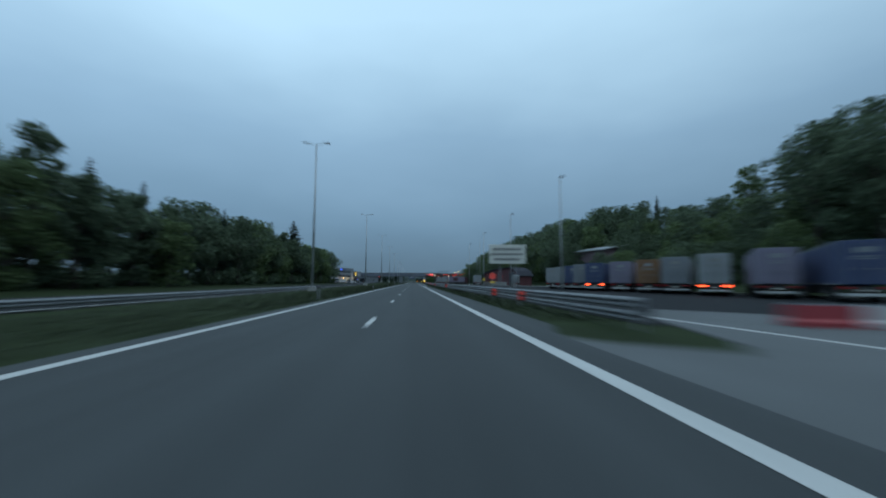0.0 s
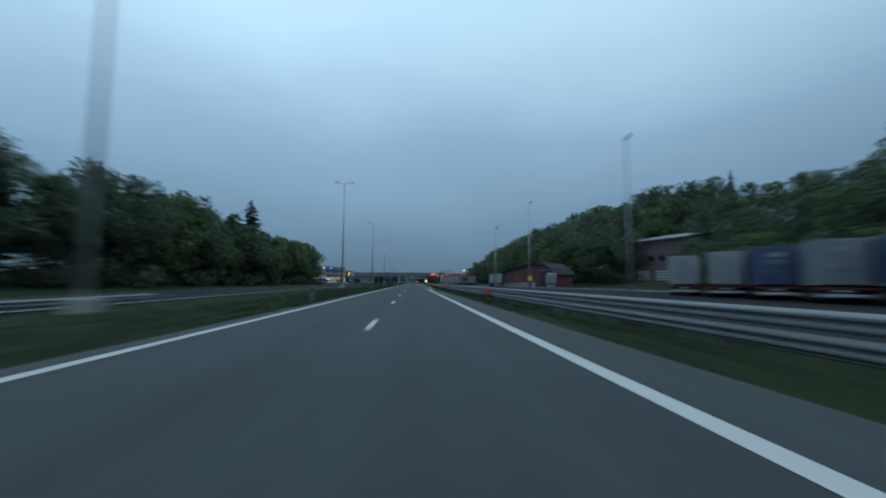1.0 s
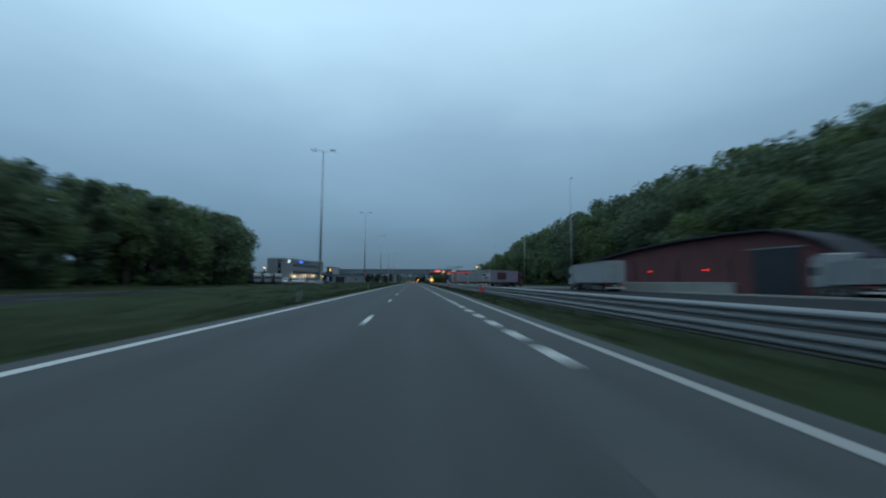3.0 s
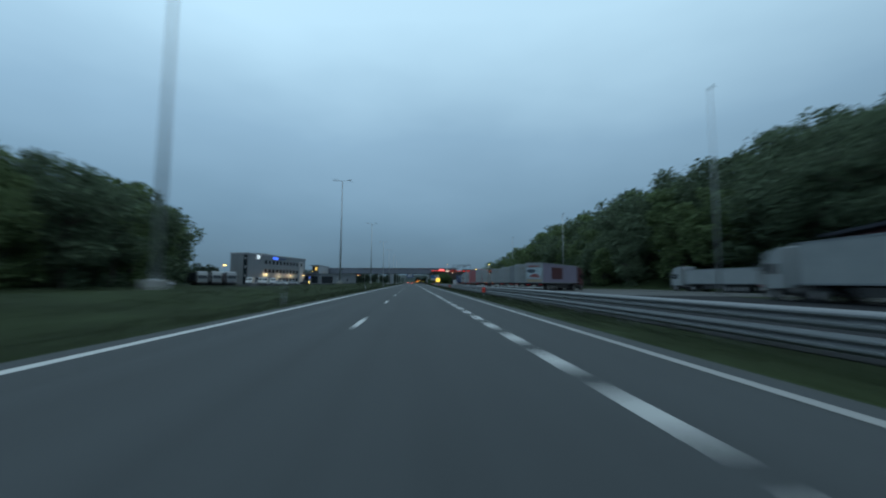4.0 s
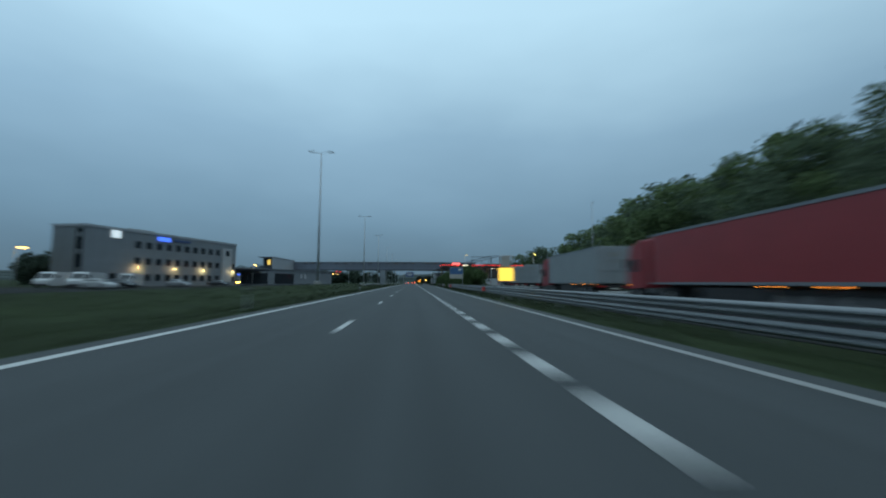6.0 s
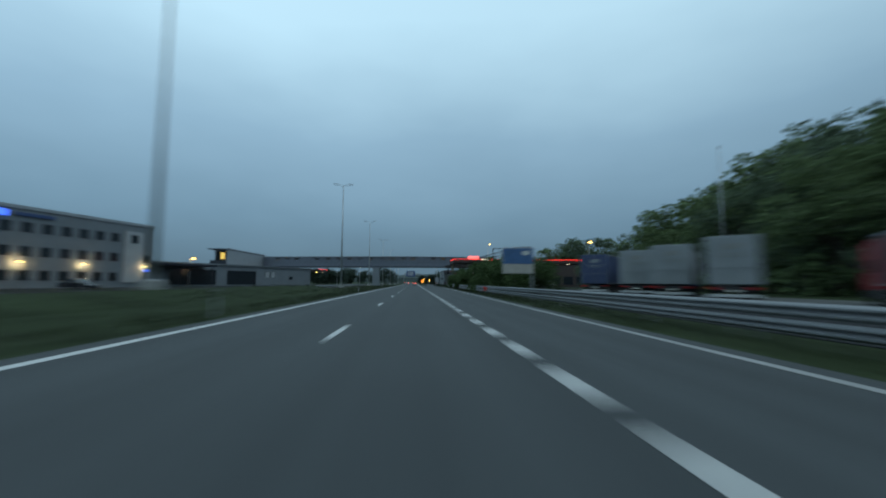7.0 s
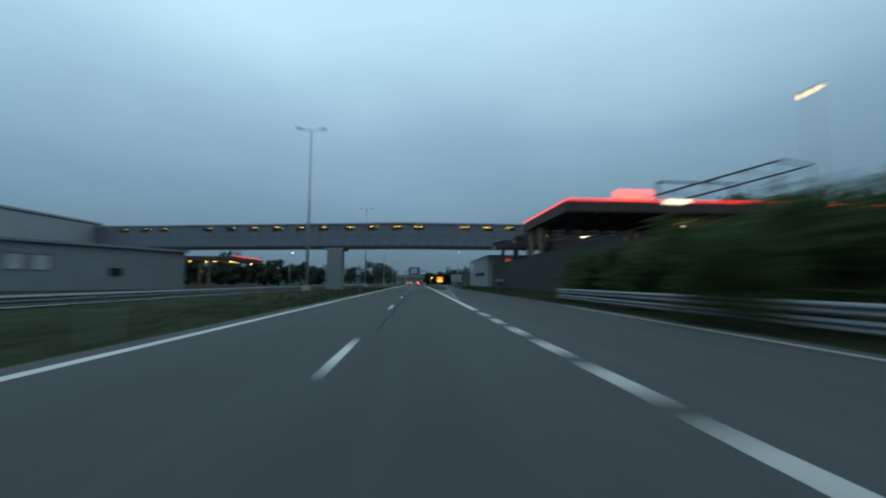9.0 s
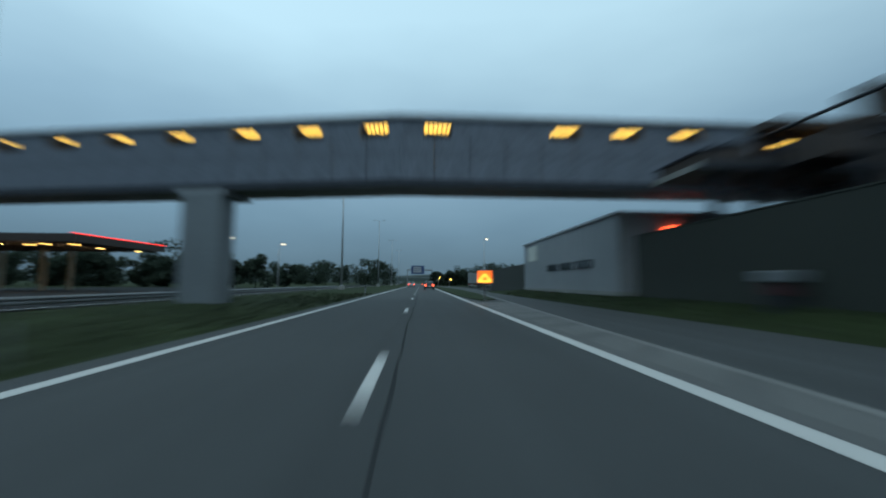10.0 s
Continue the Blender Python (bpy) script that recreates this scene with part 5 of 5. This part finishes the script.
pergola = thing("pergola_beam", pose(0, 401.5, 0), "deep dark timber beam across slim posts behind the canopy", "pergola")
part("beam", one(box, 18.4, 0.35, 7.35, 12.4, 0.7, 0.5, bevel=0.04), M_SOFFIT, pergola)
for x in (12.6, 18.2, 24.0):
    part("post", one(box, x, 0.35, 3.55, 0.16, 0.16, 7.2, bevel=0.02), M_DARK_STEEL, pergola)
for x in (19.6, 24.3):
    part("tube_lamp", one(box, x, 0.3, 6.62, 0.95, 0.1, 0.08, bevel=0.02), M_WHITE_LAMP, pergola, "white lit tube lamp")
    for dx in (-0.35, 0.35):
        part("lamp_rod", one(tube, (x + dx, 0.3, 6.64), (x + dx, 0.3, 7.12), 0.012), M_DARK_STEEL, pergola)
part("edge_beam", one(box, 17.0, -0.06, 6.05, 13.0, 0.2, 0.3), M_DARK_STEEL, stair)
part("soffit_slab", one(box, 17.0, 1.65, 6.05, 13.0, 3.1, 0.26), M_CONCRETE, stair)
part("tower_wall", one(box, 38.0, 2.4, 4.6, 14.0, 4.0, 9.2), M_SOFFIT, stair)
for x in (11.6, 13.3, 15.4, 18.6, 21.5):
    part("column", one(box, x, 0.6, 2.95, 0.36, 0.36, 5.9, bevel=0.02), M_PANEL_LT if x > 18 else M_DARK_STEEL, stair)
for k in range(14):
    part("step", one(box, 12.6 + 0.42 * k, 2.2, 0.25 + 0.42 * k, 0.5, 1.5, 0.08), M_DARK_STEEL, stair)

fence = thing("fence", label="tall dark board fence on the verge before the fuel station", category="fence")
fp = None
for k in range(-4, 16):
    y = 384.2 + 2.0 * k
    if fp is None:
        fp = part("fence_panel", one(box, 0, 1.0, 1.93, 0.07, 1.97, 3.86, bevel=0.01), M_FENCE, fence)
        cap = part("fence_cap", one(box, 0, 1.0, 3.9, 0.12, 2.0, 0.06), M_FENCE, fp)
        post = part("fence_post", one(box, 0.1, 0, 1.9, 0.12, 0.14, 3.9), M_DARK_STEEL, fence)
        ob, po = fp, post
    else:
        ob, po = new("fence_panel", fp.data), new("fence_post", post.data)
        cp = new("fence_cap", cap.data)
        ob.parent, po.parent, cp.parent = fence, fence, ob
    x = 10.95 + 0.012 * k
    ob.location = (x, y, -0.05)
    po.location = (x, y, -0.05)

grey_hall = thing("service_building", pose(10.7, 417.4, 0), "low pale grey sheet-clad service building by the slip road", "building")
part("wall", one(box, 7.0, 10.6, 2.65, 14.0, 21.2, 5.3), M_PANEL_MID, grey_hall)
part("flat_roof", one(box, 7.0, 10.6, 5.36, 14.3, 21.5, 0.16), M_ROOF, grey_hall)
part("plinth", one(box, 6.98, 10.6, 0.36, 14.1, 21.3, 0.78), M_CONCRETE, grey_hall)
for k in range(3):
    window(grey_hall, pose(-0.03, 5.0 + 3.4 * k, 2.55, 0, 0, -90), 2.6, 0.6)
part("name_board", one(box, -0.05, 17.8, 4.2, 0.06, 3.0, 1.5), M_SIGN_WHITE, grey_hall)
bm = bmesh.new()
for k in range(21):
    box(bm, -0.008, 0.5 + k, 2.75, 0.02, 0.03, 5.0)
part("cladding_seams", bm, M_PANEL, grey_hall)
part("lit_sign", one(box, 3.2, -0.12, 4.5, 0.7, 0.16, 0.16, bevel=0.04), M_TAIL_ON, grey_hall, "orange red lit lamp")
fence2 = thing("fence", label="dark board fence beyond the grey service building", category="fence")
for k in range(14):
    ob = new("fence_panel", fp.data)
    ob.parent, ob.location = fence2, (11.2 + 0.06 * k, 439.0 + 2.0 * k, -0.4)

# buildings beside the lorry park
works = thing("works_building", pose(56.6, 151.3, 1.3, 0, 0, -73.5), "two-storey red brick works building with a sloping grey roof", "building")
zb = 1.3
hh = 12.2 - zb
part("wall", prism(bmesh.new(), [(0, 0), (0, hh - 0.4), (9, hh + 1.2), (9, 0)], 0.0, 15.0), M_BRICK_PALE, works)
part("roof", prism(bmesh.new(), [(-0.8, hh - 0.5), (-0.8, hh - 0.2), (9.6, hh + 1.65), (9.6, hh + 1.35)], -0.7, 15.7), M_ROOF, works)
for k in range(4):
    window(works, pose(2.4 + 3.2 * k, -0.03, hh * 0.55), 1.9, 1.3)
for k in range(2):
    for j in range(4):
        part("shutter_slat", one(box, 3.2 + 5.6 * k, -0.06, 0.9 + 0.62 * j, 3.6, 0.1, 0.4, bevel=0.02), M_PANEL_LT, works, "pale shutter slat")
part("door", one(box, 12.6, -0.05, 1.4, 2.2, 0.1, 2.8), M_DARK_STEEL, works)

barn = thing("barn", pose(31.0, 189.5, 0, 0, 0, -77.7), "long low dark red brick barn with a curved roof", "building")
turned = pose(0, 0, 0, 0, 0, -90)
arch = [(2.22 * k, float(np.interp(2.22 * k, (0, 8, 16, 23, 27, 30.5, 33.3), (4.6, 5.7, 6.4, 6.6, 6.5, 5.5, 3.3)))) for k in range(16)]
part("wall", prism(bmesh.new(), [(0, 0), (33.3, 0)] + arch[::-1], -5.0, 0.0), M_BRICK, barn).matrix_basis = turned
outer = [(-0.7 + u * 1.035, v + 0.05) for u, v in arch]
part("roof", prism(bmesh.new(), outer + [(u, v + 0.24) for u, v in outer[::-1]], -5.6, 0.7), M_ROOF_DARK, barn).matrix_basis = turned
part("plinth", one(box, 12.0, -0.12, 0.6, 22.0, 0.3, 1.2), M_CONCRETE, barn, "low pale concrete plinth")
part("plinth_cap", one(box, 12.0, -0.14, 1.23, 22.1, 0.36, 0.08, bevel=0.02), M_REFLECT_WHITE, barn)
part("barn_door", one(box, 27.2, -0.06, 2.35, 4.4, 0.12, 4.7), M_DARK_STEEL, barn, "tall dark sliding door")
part("door_rail", one(box, 27.2, -0.16, 4.8, 5.6, 0.08, 0.14), M_STEEL, barn)
for x in (0.6, 8.0, 15.4, 22.6):
    part("downpipe", one(tube, (x, -0.1, 0.1), (x, -0.1, 4.3), 0.06), M_DARK_STEEL, barn)
for x in (11.0, 19.5):
    part("wall_lamp", one(box, x, -0.12, 2.75, 0.36, 0.14, 0.1, bevel=0.03), M_RED_LED, barn, "small red lit wall lamp")
truck(at(34.9, 152.0, 22), M_GREY, M_WHITE, "small pale grey box lorry parked at the kerb by the barn", length=4.0, height=3.1)


# ---------------------------------------------------------------- signs and small things
sign = thing("road_sign", pose(6.75, 41.8, 0), "large pale road sign board on a steel post", "road sign")
part("board", one(box, 0, 0, 3.25, 2.7, 0.06, 1.4, bevel=0.02), M_SIGN_WHITE, sign)
for z, w in ((3.62, 2.1), (3.25, 2.3), (2.88, 1.9)):
    part("lettering_bar", one(box, -0.05, -0.045, z, w, 0.02, 0.17), M_SIGN_BAR, sign)
for s in (-0.55, 0.55):
    part("post", one(tube, (s, 0.07, -0.1), (s, 0.07, 3.9), 0.05), M_STEEL, sign)


def round_sign(x, y):
    s = thing("round_sign", pose(x, y, 0), "round red traffic sign over a yellow plate", "traffic sign", "round red signs")
    part("post", one(tube, (0, 0.04, -0.1), (0, 0.04, 2.3), 0.035), M_STEEL, s)
    part("disc", one(disc, 0, 0, 1.85, 0.36, 0.03, "Y", 28), M_REFLECT_RED, s)
    part("yellow_board", one(box, 0, -0.01, 1.2, 0.5, 0.05, 0.24), M_YELLOW_BOARD, s, "yellow plate")
    return s


round_sign(8.3, 55.3)
plate = thing("post_plate", pose(16.6, 108.1, 0), "dull yellow plate on a stand beside the lamp post", "traffic sign")
part("plate", one(box, 0, 0, 1.85, 0.55, 0.05, 0.62, bevel=0.02), M_YELLOW_BOARD, plate)
for s in (-0.3, 0.3):
    part("stand_leg", one(tube, (s, 0.06, -0.05), (s, 0.06, 1.6), 0.03), M_STEEL, plate)


def verge_marker(y):
    mk = thing("verge_marker", pose(rail_x(y) - 0.22, y, -0.03), "red and black marker board on the guard rail", "marker", "guard rail markers")
    part("backing", one(box, 0, 0.03, 0.55, 0.34, 0.03, 0.52), M_CHASSIS, mk)
    for z in (0.43, 0.67):
        part("red_bar", one(box, 0, 0, z, 0.32, 0.03, 0.17, bevel=0.01), M_REFLECT_RED, mk)
    part("stem", one(box, 0, 0.05, 0.2, 0.05, 0.03, 0.5), M_STEEL, mk)
    return mk


marker = verge_marker(33.0)
for y in (40.0, 81.0, 121.5, 160.6, 199.9, 240.4, 281.0, 322.0):
    copy_thing(marker, pose(rail_x(y) - 0.22, y, -0.03))

board = thing("billboard", pose(7.7, 305.4, 0), "small billboard with blue sky and sandy picture over the rail", "billboard")
part("panel", one(box, 0, 0, 2.75, 2.2, 0.12, 1.84, bevel=0.02), M_POSTER_SAND, board)
part("blue_picture", one(box, 0, -0.07, 3.08, 2.12, 0.02, 1.1), M_POSTER_BLUE, board)
part("sand_picture", one(box, 0, -0.07, 2.17, 2.12, 0.02, 0.6), M_POSTER_SAND, board)
part("white_cloud", one(box, 0.55, -0.085, 3.3, 0.5, 0.012, 0.28, bevel=0.005), M_SIGN_WHITE, board)
part("post", one(box, 1.02, 0.12, 1.75, 0.14, 0.12, 3.7), M_STEEL, board)
part("bracket", one(box, 0.1, 0.1, 2.75, 1.9, 0.08, 0.14), M_STEEL, board)

gore = thing("chevron_board", pose(3.45, 421.0, 0), "lit orange and yellow chevron board on the gore", "traffic sign")
part("board", one(box, 0, 0, 1.62, 0.92, 0.06, 0.8, bevel=0.02), M_SIGN_LIT, gore)
for k, (x, r) in enumerate(((-0.2, 40), (0.2, -40))):
    part("chevron_arm", one(box, x, -0.04, 1.55, 0.16, 0.02, 0.62, ry=r), M_YELLOW_GLOW, gore)
part("stripe", one(box, 0, -0.04, 1.32, 0.8, 0.02, 0.14), M_YELLOW_GLOW, gore)
part("post", one(tube, (0, 0.05, -0.1), (0, 0.05, 1.3), 0.05), M_STEEL, gore)

for k in range(4):
    x, y = 11.3 + 1.9 * k, 23.2 - 0.55 * k
    mat = M_REFLECT_RED if k == 0 else M_REFLECT_WHITE
    b = thing("plastic_barrier", pose(x, y, 0, 0, 0, -16), "red plastic road barrier" if k == 0 else "white plastic road barrier", "barrier", "plastic barriers")
    prof = [(-0.2, 0), (0.2, 0), (0.2, 0.14), (0.1, 0.22), (0.08, 0.6), (-0.08, 0.6), (-0.1, 0.22), (-0.2, 0.14)]
    part("shell", prism(bmesh.new(), prof, -0.92, 0.92), M_RED if k == 0 else M_REFLECT_WHITE, b)
    part("rail_cap", one(box, 0, 0, 0.615, 1.7, 0.1, 0.05), M_GREY, b)

gantry = thing("sign_gantry", pose(-2.6, 620, 0), "steel gantry with dark blue direction sign far ahead", "road sign")
for x in (-5.5, 8.2):
    part("leg", one(box, x, 0, 4.2, 0.4, 0.4, 8.8), M_STEEL, gantry)
part("beam", one(box, 1.3, 0, 8.3, 14.0, 0.5, 0.6), M_STEEL, gantry)
part("sign_face", one(box, 0.2, -0.35, 8.4, 7.2, 0.12, 4.6, bevel=0.03), M_SIGN_BLUE, gantry)
for z in (9.6, 8.5, 7.4):
    part("lettering_bar", one(box, 0, -0.43, z, 4.6, 0.02, 0.5), M_SIGN_WHITE, gantry)

totem = thing("totem", pose(-46.5, 352, 0), "small totem with blue and orange lit bands", "sign")
part("body", one(box, 0, 0, 1.7, 0.9, 0.3, 3.4, bevel=0.04), M_PANEL, totem)
part("blue_band", one(box, 0, -0.16, 3.0, 0.8, 0.04, 0.35), M_BLUE_LIT, totem)
part("orange_band", one(box, 0, -0.16, 0.9, 0.8, 0.04, 0.3), M_ORANGE_LAMP, totem)
park_lamp(-52.0, 376.0, 6.4, M_ORANGE_LAMP, label="low lamp post with glowing orange lamps")
park_lamp(-67.5, 313.0, 6.6, M_ORANGE_LAMP, label="low lamp post with glowing orange lamps")

for k in range(12):
    y = 40 + 36.0 * k
    if k == 0:
        post0 = thing("marker_post", pose(-6.35, y, ground_height(-6.35, y)), "white plastic verge marker post with dark band", "marker post", "verge marker posts")
        part("stake", one(box, 0, 0, 0.45, 0.1, 0.06, 1.0, bevel=0.02), M_GREY, post0)
        part("band", one(box, 0, 0, 0.78, 0.106, 0.066, 0.2), M_CHASSIS, post0)
    else:
        copy_thing(post0, pose(-6.35, y, ground_height(-6.35, y)))

# a tall reflective board on the verge, a small box sign by the fence
tall = thing("guide_board", pose(6.65, 265.0, 0), "bright yellow guide board under a pale panel on the verge", "traffic sign")
# emission stands in for headlights thrown back by the reflective board
part("yellow_board", one(box, 0, 0, 1.75, 0.95, 0.05, 0.86, bevel=0.02), M_YELLOW_GLOW, tall, "bright yellow board")
part("pale_board", one(box, -0.02, 0, 2.62, 0.72, 0.05, 0.76, bevel=0.02), M_POSTER_SAND, tall, "pale upper board")
for s in (-0.25, 0.25):
    part("post", one(tube, (s, 0.06, -0.1), (s, 0.06, 3.0), 0.035), M_STEEL, tall)
bin_ = thing("grit_bin", pose(10.25, 406.4, 0.35), "small white and red grit box on the verge by the fence", "grit box")
part("body", one(box, 0, 0, 0.72, 0.66, 0.5, 0.42, bevel=0.04), M_DKRED, bin_)
part("lid", one(box, 0, 0, 1.1, 0.95, 0.7, 0.36, bevel=0.06), M_PANEL, bin_)
for s in (-0.3, 0.3):
    part("foot", one(box, s, 0, 0.22, 0.08, 0.4, 0.64), M_DARK_STEEL, bin_)


price = thing("price_totem", pose(11.8, 351.8, -0.03), "tall tan and orange sign totem in the hedge gap", "sign")
part("base_panel", one(box, 0, 0, 0.6, 1.0, 0.36, 1.2, bevel=0.03), M_MAUVE, price, "pale lavender lower panel")
part("orange_panel", one(box, 0, 0, 1.62, 1.04, 0.38, 0.8, bevel=0.03), M_ORANGE_PANEL, price, "orange panel")
part("middle_panel", one(box, 0, 0, 2.35, 1.0, 0.36, 0.62, bevel=0.03), M_PANEL_MID, price)
part("top_panel", one(box, 0, 0, 3.1, 1.04, 0.38, 0.84, bevel=0.03), M_TAN, price, "tan top panel")


def van(m, label):
    """A panel van facing +y."""
    v = thing("van", m, label, "van", "white parked vans")
    prof = [(-2.7, 0.35), (-2.75, 1.0), (-2.65, 2.35), (-2.4, 2.45), (1.1, 2.45), (1.45, 2.25), (2.0, 1.45), (2.75, 1.15), (2.85, 0.7), (2.8, 0.35)]
    body = part("body", prism(bmesh.new(), prof, -0.98, 0.98), M_CAR_WHITE, v)
    part("windscreen", prism(bmesh.new(), [(1.48, 2.2), (1.5, 2.22), (2.03, 1.5), (2.0, 1.47)], -0.85, 0.85), M_GLASS_DARK, body)
    for s in (-1, 1):
        part("side_window", one(box, s * 0.985, 1.0, 1.8, 0.02, 0.8, 0.5), M_GLASS_DARK, body)
        part("headlight", one(box, s * 0.75, 2.8, 0.9, 0.3, 0.08, 0.2, bevel=0.02), M_REFLECT_WHITE, body)
        part("tail_light", one(box, s * 0.88, -2.76, 1.2, 0.14, 0.06, 0.4, bevel=0.02), M_TAIL, body)
        for y in (-1.7, 1.8):
            wheel(v, s * 0.85, y, 0.35, 0.24)
    part("bumper", one(box, 0, 2.82, 0.5, 1.8, 0.14, 0.26, bevel=0.03), M_CHASSIS, v)
    return v


first_van = van(at(-49.5, 304.5, 170), "white panel van parked on the asphalt")
for x, y, h in ((-52.2, 309.0, 172), (-55.0, 305.6, 168), (-50.6, 316.0, 170), (27.5, 362.5, 95), (23.5, 366.0, 88)):
    copy_thing(first_van, at(x, y, h))
park_lamp(26.3, 370.5, 5.8, M_WHITE_LAMP, label="low lamp post with glowing white lamps beside the fuel station")
park_lamp(5.9, 548.0, 3.0, M_ORANGE_LAMP, label="low lamp post with glowing orange lamps beyond the island")
park_lamp(9.6, 540.0, 2.4, M_ORANGE_LAMP, label="low lamp post with glowing orange lamps beyond the island")
park_lamp(40.0, 417.0, 9.7, M_ORANGE_LAMP, label="lamp post with glowing orange lamps behind the shop")
